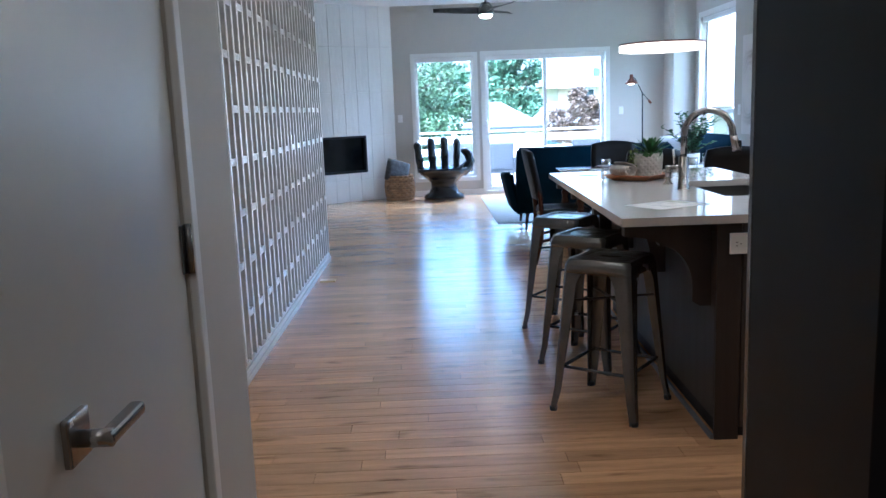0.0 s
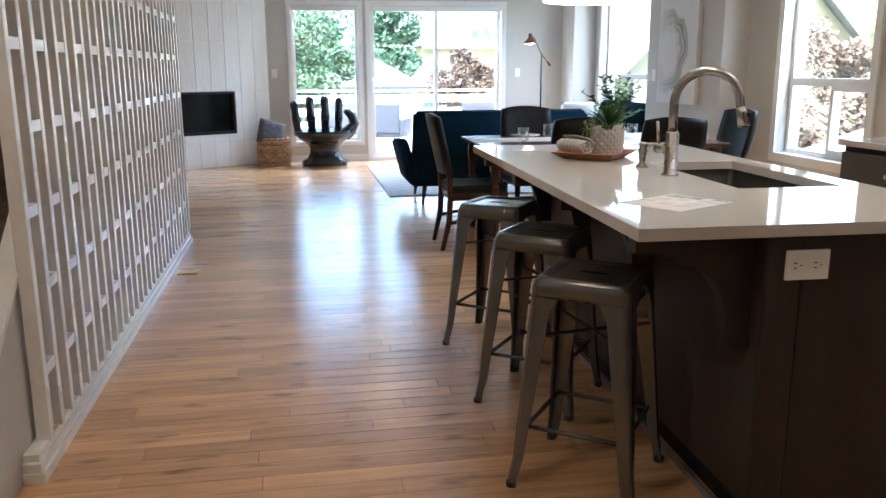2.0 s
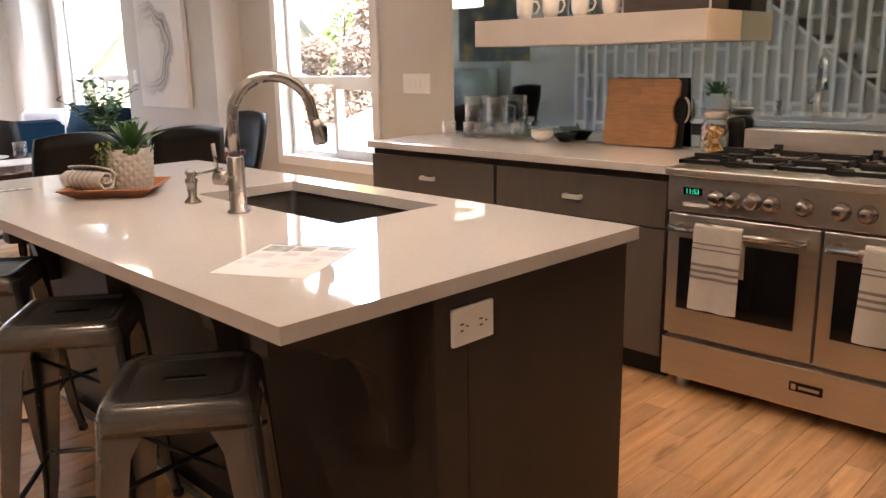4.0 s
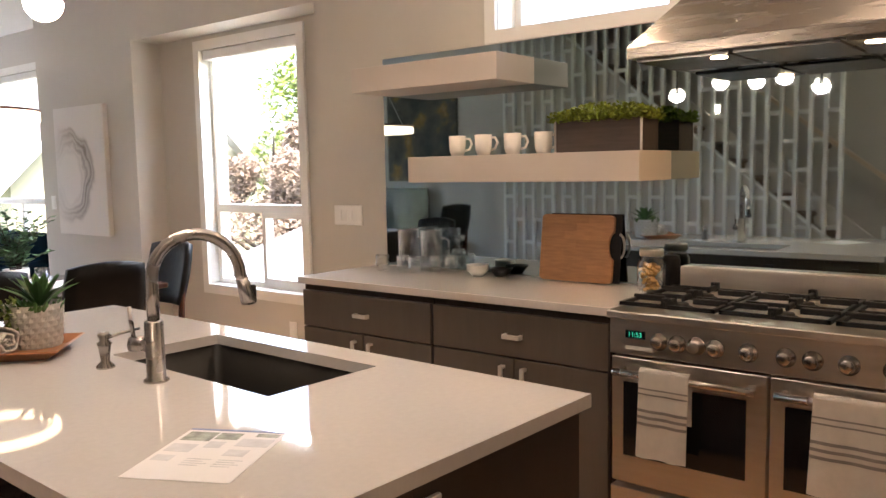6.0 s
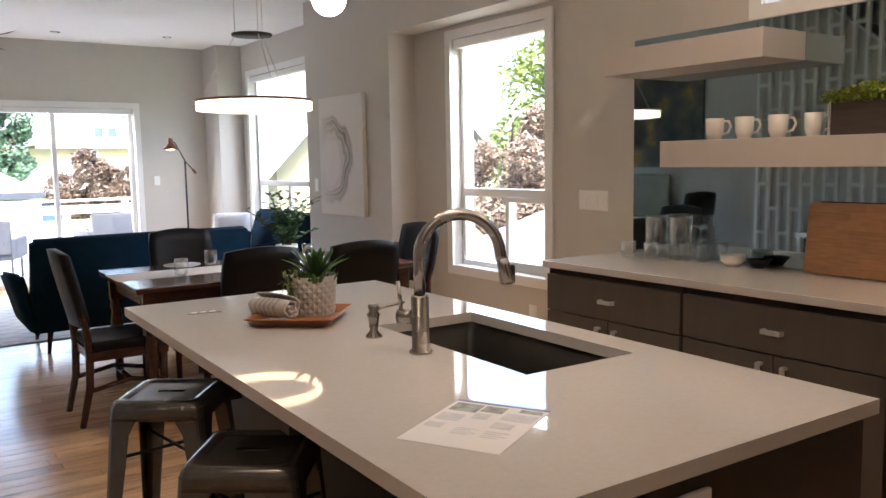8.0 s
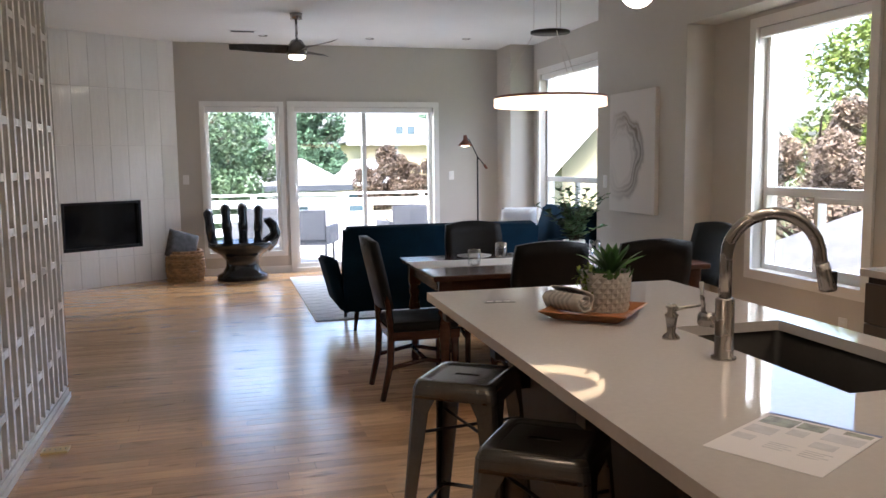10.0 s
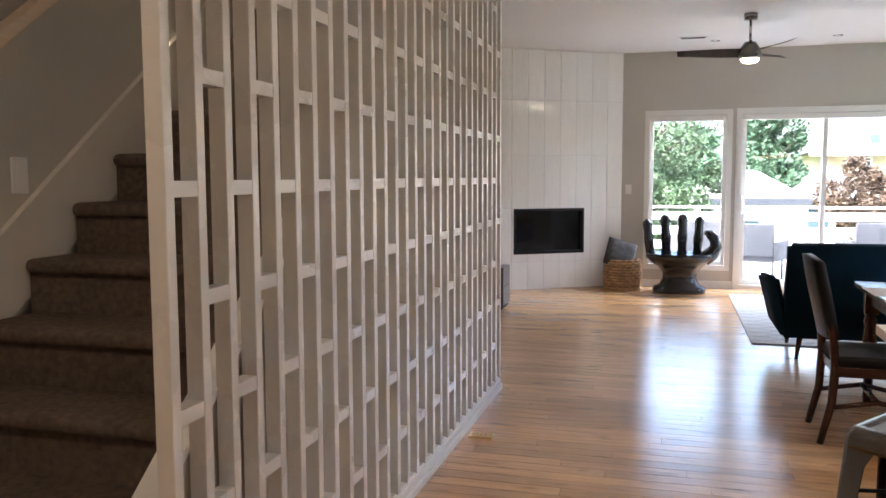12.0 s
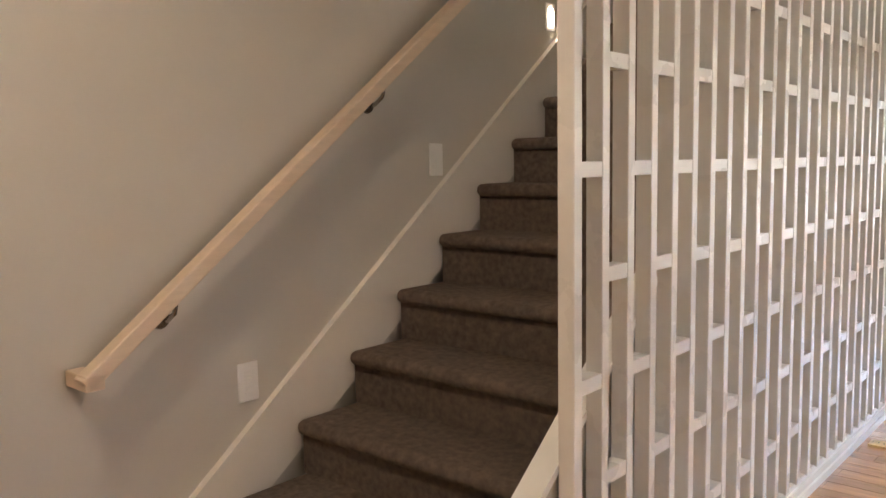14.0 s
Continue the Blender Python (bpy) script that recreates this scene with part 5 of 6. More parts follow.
# globe pendant row
gp = thing("globe_pendant", (1.31, 4.53, 0), "linear pendant with glowing white glass globes", "pendant light")
part("bar", B(-0.012, -0.55, 2.2, 0.012, 0.55, 2.23), M_BLACK, gp)
for y in (-0.35, 0.35):
    part("rod", tube(bmesh.new(), [(0, y, 2.23), (0, y, CEIL)], 0.005, 8), M_BLACK, gp)
part("canopy", B(-0.05, -0.42, CEIL - 0.03, 0.05, 0.42, CEIL - 0.001, bev=0.006), M_BLACK, gp)
for x, y, z in ((0.0, 0.486, 1.966), (0.06, 0.145, 2.03), (-0.06, -0.06, 2.03), (0.06, -0.28, 2.03), (0.0, -0.495, 1.96)):
    part("stem", tube(bmesh.new(), [(0, y, 2.2), (x, y, z + 0.07), (x, y, z + 0.05)], 0.006, 8), M_BLACK, gp)
    arc_ = [(0.055 * math.sin(a) if a > 0.01 else 0.0, -0.055 * math.cos(a)) for a in [math.pi * i / 12 for i in range(12)]]
    part("bowl", lathe(bmesh.new(), arc_[:7], 24, (x, y, z)), M_BULB, gp, "glowing frosted lower bowl", smooth=True)
    part("dome", lathe(bmesh.new(), arc_[6:], 24, (x, y, z)), M_GLASS, gp, "clear glass upper dome", smooth=True)
    part("socket", lathe(bmesh.new(), [(0, 0.01), (0.012, 0.01), (0.014, 0.05), (0, 0.055)], 14, (x, y, z)), M_BLACK, gp)

# ---- dining ----
dt = thing("dining_table", (2.18, 7.82, 0), "polished mahogany dining table with turned legs", "table", rz=-1)
part("tabletop", B(-0.93, -0.52, 0.73, 0.93, 0.52, 0.765, bev=0.008), M_DWOOD, dt)
bm = bmesh.new()
for a in ((-0.86, -0.45, 0.64, 0.86, -0.425, 0.73), (-0.86, 0.425, 0.64, 0.86, 0.45, 0.73), (-0.86, -0.425, 0.64, -0.835, 0.425, 0.73), (0.835, -0.425, 0.64, 0.86, 0.425, 0.73)):
    box(bm, *a)
part("apron", bm, M_DWOOD, dt)
for sx in (-1, 1):
    for sy in (-1, 1):
        bm = B(sx * 0.845 - 0.04, sy * 0.435 - 0.04, 0.58, sx * 0.845 + 0.04, sy * 0.435 + 0.04, 0.73, bev=0.004)
        lathe(bm, [(0, 0), (0.022, 0), (0.03, 0.06), (0.026, 0.1), (0.034, 0.3), (0.042, 0.42), (0.03, 0.5), (0.042, 0.53), (0.03, 0.56), (0.04, 0.58)], 16, (sx * 0.845, sy * 0.435, 0))
        part("leg", bm, M_DWOOD, dt)
rn = solid("table_runner", B(-0.945, -0.17, 0, 0.945, 0.17, 0.003), M_LINEN, "pale linen runner along the dining table", "table runner", at=(2.18, 7.85, 0.765), rz=-1)


def dining_chair(at, rz):
    c = thing("dining_chair", at, "mahogany dining chair with black leather seat and back", "chair", "chairs round the table", rz)
    part("seat", B(-0.22, -0.21, 0.42, 0.22, 0.21, 0.48, bev=0.02, seg=3), M_LEATHER, c, "black leather seat", smooth=True)
    bm = B(-0.225, -0.215, 0.37, 0.225, 0.215, 0.425, bev=0.004)
    part("seat_frame", bm, M_DWOOD, c)
    bm = bmesh.new()
    N = 9
    grid = []
    for s in (0, 1):
        rows_ = []
        for k in range(7):
            z = 0.56 + 0.41 * k / 6
            hw = 0.2 + 0.025 * math.sin(math.pi * k / 7)
            rows_.append([bm.verts.new((hw * (2 * i / (N - 1) - 1), -0.235 - 0.09 * (k / 6) - 0.03 * (1 - (2 * i / (N - 1) - 1) ** 2) + s * 0.045, z + (0.025 * (1 - (2 * i / (N - 1) - 1) ** 2) if k == 6 else 0))) for i in range(N)])
        grid.append(rows_)
    for s in (0, 1):
        for k in range(6):
            for i in range(N - 1):
                q = (grid[s][k][i], grid[s][k][i + 1], grid[s][k + 1][i + 1], grid[s][k + 1][i])
                bm.faces.new(q if s == 0 else q[::-1])
    for k in range(6):
        for i in (0, N - 1):
            bm.faces.new((grid[0][k][i], grid[0][k + 1][i], grid[1][k + 1][i], grid[1][k][i]))
    for k in (0, 6):
        for i in range(N - 1):
            bm.faces.new((grid[0][k][i], grid[0][k][i + 1], grid[1][k][i + 1], grid[1][k][i]))
    bmesh.ops.recalc_face_normals(bm, faces=bm.faces[:])
    part("backrest", bm, M_LEATHER, c, "curved black leather back", smooth=True)
    for sx in (-1, 1):
        x = sx * 0.195
        bm = tube(bmesh.new(), [(x, -0.27, 0.0), (x, -0.22, 0.22), (x, -0.21, 0.42), (x, -0.225, 0.58), (x, -0.3, 0.94)], [0.018, 0.022, 0.024, 0.02, 0.014], 8)
        part("back_leg", bm, M_DWOOD, c)
        part("front_leg", tube(bmesh.new(), [(x, 0.19, 0.0), (x, 0.19, 0.4)], [0.019, 0.025], 8), M_DWOOD, c)
        part("side_stretcher", tube(bmesh.new(), [(x, -0.22, 0.2), (x, 0.0, 0.24), (x, 0.19, 0.2)], 0.014, 8), M_DWOOD, c)
    part("cross_stretcher", tube(bmesh.new(), [(-0.195, 0, 0.24), (0.195, 0, 0.24)], 0.013, 8), M_DWOOD, c)
    return c


c0 = dining_chair((1.21, 7.62, 0), -90)
for x, y, r in ((1.87, 8.25, 180), (1.84, 7.22, -2), (2.45, 7.12, -4), (3.12, 7.72, 92)):
    copy_thing(c0, pose(x, y, 0, 0, 0, r))
for x, y in ((1.62, 7.72), (1.93, 8.08), (2.33, 7.52), (2.62, 8.0)):
    tumbler((x, y, 0.769), 0.042, 0.1, "glasses on the table", "clear drinking glass on the dining table")
for x, y in ((1.75, 8.13), (2.2, 7.45), (2.75, 7.5)):
    solid("plate", lathe(bmesh.new(), [(0, 0), (0.07, 0), (0.12, 0.014), (0.122, 0.018), (0.07, 0.006), (0, 0.006)], 28), M_CERAM, "white dinner plate on the table", "plate", "plates on the table", at=(x, y, 0.766), smooth=True)
va = thing("eucalyptus_vase", (2.5, 8.1, 0.768), "eucalyptus branches in a low white vase", "plant")
part("vase", lathe(bmesh.new(), [(0, 0), (0.07, 0), (0.08, 0.02), (0.08, 0.1), (0.074, 0.1), (0.072, 0.02), (0, 0.01)], 24), M_CERAM, va)
bm, bs = bmesh.new(), bmesh.new()
for i in range(26):
    a, h, sp_ = i * 2.4, rnd.uniform(0.16, 0.38) if i % 4 else rnd.uniform(0.38, 0.5), rnd.uniform(0.06, 0.26)
    pts = [Vector((sp_ * f * f * math.cos(a) + 0.03 * math.cos(a), sp_ * f * f * math.sin(a), 0.06 + h * f * (1.12 - 0.2 * f))) for f in (0, 0.25, 0.5, 0.75, 1)]
    tube(bs, pts, 0.0022, 5)
    n = 8 + int(h * 14)
    for k in range(n):
        f = 0.3 + 0.7 * k / (n - 1)
        j = min(int(f * 4), 3)
        p = pts[j].lerp(pts[j + 1], f * 4 - j)
        d = Vector((math.cos(a + k * 2.6), math.sin(a + k * 2.6), rnd.uniform(-0.2, 0.7))).normalized()
        w = rnd.uniform(0.02, 0.03) * (1.15 - 0.35 * f)
        leaf(bm, p, p + d * w * 2.1, w, seg=4)
tagged(part("stem", bs, M_BARK, va), kind="stuff"), tagged(part("foliage", bm, M_LEAF2, va), kind="stuff")

rp = thing("ring_pendant", (2.016, 7.396, 0), "large glowing ring pendant with a bronze rim", "pendant light")
part("diffuser", lathe(bmesh.new(), [(0.345, 1.772), (0.345, 1.82), (0.32, 1.82), (0.32, 1.772), (0.345, 1.772)], 64), M_RING, rp)
part("rim", lathe(bmesh.new(), [(0.35, 1.82), (0.35, 1.834), (0.316, 1.834), (0.316, 1.82), (0.35, 1.82)], 64), M_COPPER, rp)
part("hub", lathe(bmesh.new(), [(0, 2.214), (0.12, 2.214), (0.12, 2.226), (0, 2.226)], 28), M_BLACK, rp)
for i in range(3):
    a = 2.1 * i + 0.5
    part("cable", tube(bmesh.new(), [(0.333 * math.cos(a), 0.333 * math.sin(a), 1.833), (0.1 * math.cos(a), 0.1 * math.sin(a), 2.22), (0.1 * math.cos(a), 0.1 * math.sin(a), CEIL)], 0.0022, 5), M_STEEL, rp)

# canvas
cv = thing("canvas_painting", (WX - 0.02, 9.235, 1.505), "white canvas painting with a beige brushed ring", "painting")
part("canvas", B(-0.022, -0.41, -0.535, 0.019, 0.41, 0.535, bev=0.003), M_ART, cv)

# ---- living ----
sf = thing("sofa", (1.83, 9.3, 0), "dark teal velvet sofa with flared arms and wooden legs", "sofa")


def slabby(pts, axis, a, b, bev=0.03):
    bm = prism(bmesh.new(), pts, axis, a, b)
    bmesh.ops.bevel(bm, geom=bm.edges[:], offset=bev, segments=3, affect='EDGES')
    return bm


part("back", slabby([(-0.13, 0.9), (0.05, 0.93), (0.22, 0.42), (0.22, 0.24), (0.0, 0.2)], "x", -0.84, 0.84), M_TEAL, sf, smooth=True)
part("seat", slabby([(0.08, 0.2), (0.86, 0.2), (0.88, 0.42), (0.1, 0.45)], "x", -0.78, 0.78), M_TEAL, sf, smooth=True)
for s in (-1, 1):
    bm = prism(bmesh.new(), [(0.0, 0.2), (0.84, 0.2), (0.9, 0.6), (0.1, 0.66)], "x", s * 0.78, s * 0.86)
    for v in bm.verts:
        if v.co.z > 0.5:
            v.co.x += s * 0.1
    bmesh.ops.bevel(bm, geom=bm.edges[:], offset=0.025, segments=3, affect='EDGES')
    part("arm", bm, M_TEAL, sf, smooth=True)
    for y in (0.22, 0.8):
        part("leg", tube(bmesh.new(), [(s * 0.72, y + 0.03, 0.0), (s * 0.7, y, 0.21)], [0.014, 0.024], 10), M_DWOOD, sf)
ls = thing("loveseat", (3.62, 11.4, 0), "teal velvet loveseat under the side window", "sofa", rz=90)
part("back", slabby([(-0.42, 0.9), (-0.28, 0.9), (-0.12, 0.4), (-0.38, 0.4)], "x", -0.72, 0.72), M_TEAL, ls, smooth=True)
part("seat", slabby([(-0.38, 0.22), (0.36, 0.22), (0.36, 0.44), (-0.38, 0.44)], "x", -0.7, 0.7), M_TEAL, ls, smooth=True)
for s in (-1, 1):
    part("arm", slabby([(-0.36, 0.22), (0.34, 0.22), (0.36, 0.6), (-0.36, 0.66)], "x", s * 0.7, s * 0.78, 0.025), M_TEAL, ls, smooth=True)
    for y in (-0.3, 0.3):
        part("leg", tube(bmesh.new(), [(s * 0.66, y, 0), (s * 0.64, y, 0.22)], [0.014, 0.022], 8), M_DWOOD, ls)


def cushion(name, w, h, d, material, label, m, cat="pillow"):
    bm = bmesh.new()
    r = bmesh.ops.create_grid(bm, x_segments=10, y_segments=10, size=0.5)
    top = {}
    for v in list(bm.verts):
        x, y = v.co.x * 2, v.co.y * 2
        top[v] = max((1 - x ** 4) * (1 - y ** 4), 0) ** 0.5
    dup = bmesh.ops.duplicate(bm, geom=bm.verts[:] + bm.edges[:] + bm.faces[:])
    vm = dup["vert_map"]
    for v, t in top.items():
        u = vm[v]
        pin = 1 - 0.08 * abs(v.co.x * v.co.y) * 4
        for q, s in ((v, 1), (u, -1)):
            q.co = Vector((q.co.x * w * (0.93 + 0.07 * t), q.co.y * h * (0.93 + 0.07 * t), s * t * d / 2 + (0.004 * math.sin(q.co.x * 19 + q.co.y * 13))))
    bmesh.ops.remove_doubles(bm, verts=bm.verts[:], dist=0.002)
    bmesh.ops.recalc_face_normals(bm, faces=bm.faces[:])
    ob = solid(name, bm, material, label, cat, smooth=True)
    ob.matrix_world = m
    return ob


cushion("throw_pillow", 0.46, 0.46, 0.17, M_WPILLOW, "white cotton throw pillow on the loveseat", pose(3.50, 11.9, 0.67, 76, 0, -22))
rg2 = thing("area_rug", (0, 0, 0), "pale grey rug with a diamond trellis pattern", "rug")
part("rug_body", B(0.83, 10.05, 0.001, 3.5, 13.0, 0.012), M_RUG, rg2)
bm = bmesh.new()
for i in range(-14, 15):
    for s in (-1, 1):
        for k in range(15):
            x0, y0 = 0.83 + 0.19 * k, 10.1 + 0.2 * i + s * 0.1 * k + (0 if s > 0 else 1.5)
            x1, y1 = x0 + 0.19, y0 + s * 0.1
            if x1 < 3.5 and 10.07 < min(y0, y1) and max(y0, y1) < 12.98:
                q = [bm.verts.new(p) for p in ((x0, y0 - 0.008, 0.0135), (x1, y1 - 0.008, 0.0135), (x1, y1 + 0.008, 0.0135), (x0, y0 + 0.008, 0.0135))]
                bm.faces.new(q)
part("trellis", bm, M_RUGL, rg2, "grey trellis lines")

fl_ = thing("floor_lamp", (3.30, 12.9, 0), "bronze pharmacy floor lamp, switched on", "floor lamp")
part("base", lathe(bmesh.new(), [(0, 0), (0.13, 0), (0.13, 0.015), (0.02, 0.03), (0, 0.03)], 28), M_GUN, fl_)
part("pole", tube(bmesh.new(), [(0, 0, 0.02), (0, 0, 1.5)], 0.011, 10), M_BLACK, fl_)
part("arm", tube(bmesh.new(), [(0.12, 0.03, 1.37), (0, 0, 1.5), (-0.12, -0.03, 1.72), (-0.18, -0.05, 1.75)], 0.007, 8), M_BLACK, fl_)
part("counterweight", tube(bmesh.new(), [(0.1, 0.025, 1.395), (0.14, 0.035, 1.345)], 0.018, 10), M_COPPER, fl_)
part("shade", lathe(bmesh.new(), [(0.025, 1.78), (0.03, 1.72), (0.06, 1.69), (0.105, 1.64), (0.102, 1.64), (0.056, 1.685), (0.027, 1.715)], 28, (-0.18, -0.05, 0)), M_COPPER, fl_)
part("bulb", lathe(bmesh.new(), [(0, 1.632), (0.05, 1.64), (0.07, 1.655), (0.04, 1.68), (0, 1.69)], 18, (-0.18, -0.05, 0)), M_LAMP, fl_, "glowing bulb")

# sculptural chair, one mesh
bm = bmesh.new()
sec = [(0.33, 0.21, 0.0), (0.34, 0.22, 0.03), (0.33, 0.21, 0.07), (0.26, 0.19, 0.1), (0.215, 0.16, 0.18), (0.22, 0.165, 0.26), (0.29, 0.22, 0.33), (0.38, 0.28, 0.38), (0.43, 0.33, 0.44), (0.43, 0.34, 0.49), (0.36, 0.28, 0.475), (0.2, 0.16, 0.445), (0.0, 0.0, 0.44)]
rings = []
for a, b, z in sec:
    rings.append([bm.verts.new((a * math.copysign(abs(math.cos(t)) ** 0.8, math.cos(t)), b * math.copysign(abs(math.sin(t)) ** 0.8, math.sin(t)), z)) for t in [2 * math.pi * i / 32 for i in range(32)]] if a else [bm.verts.new((0, 0, z))])
for a, b in zip(rings, rings[1:]):
    for i in range(32):
        j = (i + 1) % 32
        bm.faces.new((a[i], a[j], b[0]) if len(b) == 1 else (a[i], a[j], b[j], b[i]))
bm.faces.new(rings[0][::-1])
for x, y, h, w, lean in ((-0.37, 0.10, 0.90, 0.062, -0.06), (-0.17, 0.24, 0.96, 0.066, -0.03), (0.03, 0.26, 0.97, 0.066, 0.0), (0.22, 0.22, 0.94, 0.062, 0.03)):
    pts, rr_ = [], []
    for k in range(13):
        f = k / 12
        pts.append((x + lean * f, y + 0.06 * f - 0.05 * math.sin(3 * f), 0.42 + (h - 0.42) * f))
        rr_.append(w * (1 + 0.08 * math.cos(f * 14)) * (1 if f < 0.86 else max(0.12, math.sqrt(max(0, 1 - ((f - 0.86) / 0.14) ** 2)))))
    tube(bm, pts, rr_, 14)
tube(bm, [(0.3, -0.1, 0.42), (0.4, -0.08, 0.5), (0.45, -0.06, 0.58), (0.42, -0.05, 0.68), (0.36, -0.04, 0.74), (0.3, -0.04, 0.75)], [0.09, 0.09, 0.075, 0.068, 0.06, 0.02], 14)
solid("sculptural_chair", bm, M_GLOSSB, "glossy black lacquered novelty sculptural armchair", "chair", at=(0.26, 13.1, 0), smooth=True).scale = (0.93, 0.93, 0.99)

bk = thing("woven_basket", (-0.43, 13.26, 0), "round woven seagrass basket holding a cushion", "basket")
bm = bmesh.new()
for k in range(11):
    r = 0.192 + 0.02 * math.sin(math.pi * k / 10)
    tube(bm, [((r + 0.018 * ((i + k) % 2)) * math.cos(2 * math.pi * i / 32), (r + 0.018 * ((i + k) % 2)) * math.sin(2 * math.pi * i / 32), 0.018 + k * 0.035) for i in range(33)], 0.0185, 6)
part("weave", bm, M_WICKER, bk)
part("bottom", lathe(bmesh.new(), [(0, 0.004), (0.17, 0.004), (0.17, 0.02), (0, 0.02)], 24), M_WICKER, bk)
cushion("cushion", 0.4, 0.4, 0.17, M_PILLOW, "slate grey knitted cushion in the basket", pose(-0.46, 13.26, 0.44, 62, 18, 12))

fn = thing("ceiling_fan", (0.853, 11.34, 0), "three-blade ceiling fan with a light", "ceiling fan")
part("canopy", lathe(bmesh.new(), [(0, CEIL - 0.001), (0.065, CEIL - 0.001), (0.06, CEIL - 0.06), (0, CEIL - 0.06)], 24), M_NICKEL, fn)
part("downrod", tube(bmesh.new(), [(0, 0, CEIL - 0.06), (0, 0, 2.68)], 0.013, 10), M_NICKEL, fn)
part("motor", lathe(bmesh.new(), [(0, 2.72), (0.05, 2.71), (0.1, 2.64), (0.11, 2.58), (0.09, 2.55), (0, 2.55)], 28), M_GUN, fn)
part("light", lathe(bmesh.new(), [(0.085, 2.55), (0.08, 2.53), (0.05, 2.512), (0, 2.505)], 24), M_LAMP, fn, "glowing lens")
for a0 in (176, 56, -62):
    bm = bmesh.new()
    prev = None
    for k in range(9):
        f = k / 8
        x = 0.08 + 0.6 * f
        w = 0.035 + 0.055 * math.sin(math.pi * min(f * 0.8 + 0.12, 1)) * (1 - 0.3 * f)
        z = 2.61 + 0.02 * f
        c = [bm.verts.new((x, -w, z - 0.035 * (1 - 0.4 * f))), bm.verts.new((x, w, z + 0.035 * (1 - 0.4 * f)))]
        if prev:
            bm.faces.new((prev[0], c[0], c[1], prev[1]))
        prev = c
    bmesh.ops.solidify(bm, geom=bm.faces[:], thickness=0.012)
    bm.transform(Matrix.Rotation(radians(a0), 4, 'Z'))
    part("blade", bm, M_FANB, fn, smooth=True)
for x, y in ((0.6, 12.9), (1.9, 12.9), (3.1, 12.7), (2.9, 9.2)):
    dl = thing("downlight", (x, y, CEIL), "small recessed ceiling downlight", "downlight", "ceiling downlights")
    part("trim_ring", lathe(bmesh.new(), [(0.03, -0.004), (0.05, -0.006), (0.055, -0.001)], 20), M_NICKEL, dl)
    part("lens", lathe(bmesh.new(), [(0, -0.003), (0.03, -0.003)], 16), M_PLASTIC, dl)
for x, y, r in ((2.45, 3.2, 0.07), (2.7, 4.6, 0.055), (-1.0, 2.85, 0.07), (-0.1, 0.75, 0.045)):
    dl = thing("kitchen_downlight", (x, y, CEIL), "recessed ceiling downlight, switched on warm", "downlight", "kitchen downlights")
    part("trim_ring", lathe(bmesh.new(), [(r, -0.004), (r + 0.02, -0.008), (r + 0.025, -0.001)], 24), M_PLASTIC, dl)
    part("lens", lathe(bmesh.new(), [(0, -0.0035), (r, -0.0035)], 20), M_DOWNK, dl, "glowing warm lens")
t = thing("ceiling_vent", (0.35, 12.6, CEIL), "white slotted ceiling vent", "vent")
part("frame", B(-0.16, -0.06, -0.006, 0.16, 0.06, -0.001), M_PLASTIC, t)
for i in range(4):
    part("slot", B(-0.13, -0.045 + i * 0.026, -0.008, 0.13, -0.035 + i * 0.026, -0.005), M_SLOT, t)

# nook beyond the screen, seen in the mirror
solid("dark_painting", B(LW + 0.001, 9.6, 1.3, LW + 0.04, 10.9, 2.58, bev=0.003), M_ART2, "large dark abstract painting on the wall", "painting")
dk = thing("desk", (-1.88, 10.6, 0), "dark wooden desk against the wall", "desk")
part("top", B(-0.13, -0.6, 0.5, 0.25, 0.6, 0.54, bev=0.004), M_DWOOD, dk)
for x in (-0.11, 0.18):
    for y in (-0.55, 0.5):
        part("leg", B(x, y, 0, x + 0.05, y + 0.05, 0.5), M_DWOOD, dk)
tv = thing("monitor", (-1.85, 10.45, 0.54), "black flat monitor on the desk", "monitor")
part("screen", B(-0.02, -0.42, 0.06, 0.02, 0.42, 0.66, bev=0.005), M_SCRN, tv)
part("stand", B(-0.09, -0.15, 0.0, 0.09, 0.15, 0.015), M_BLACK, tv)
part("neck", B(-0.03, -0.03, 0.015, -0.02, 0.03, 0.1), M_BLACK, tv)
copy_thing(c0, pose(-1.72, 9.62, 0, 0, 0, 20))
gb = thing("low_cabinet", (-2.0, 11.28, 0), "low grey cabinet beside the fireplace", "cabinet")
part("body", B(0.0, 0.0, 0.04, 0.44, 0.36, 0.45, bev=0.004), M_GREYBOX, gb)
part("plinth", B(0.02, 0.02, 0.0, 0.42, 0.34, 0.04), M_BLACK, gb)
part("seam", B(0.4395, 0.01, 0.24, 0.442, 0.35, 0.245), M_BLACK, gb)

# ---- outdoors ----
def ground_sheet():
    bm = bmesh.new()
    q = [bm.verts.new(p) for p in ((-900, -900, -3.2), (900, -900, -3.2), (900, 1500, -3.2), (-900, 1500, -3.2))]
    bm.faces.new(q)
    return structure("ground", bm, M_GROUND, "green lawn ground reaching the horizon", "ground")


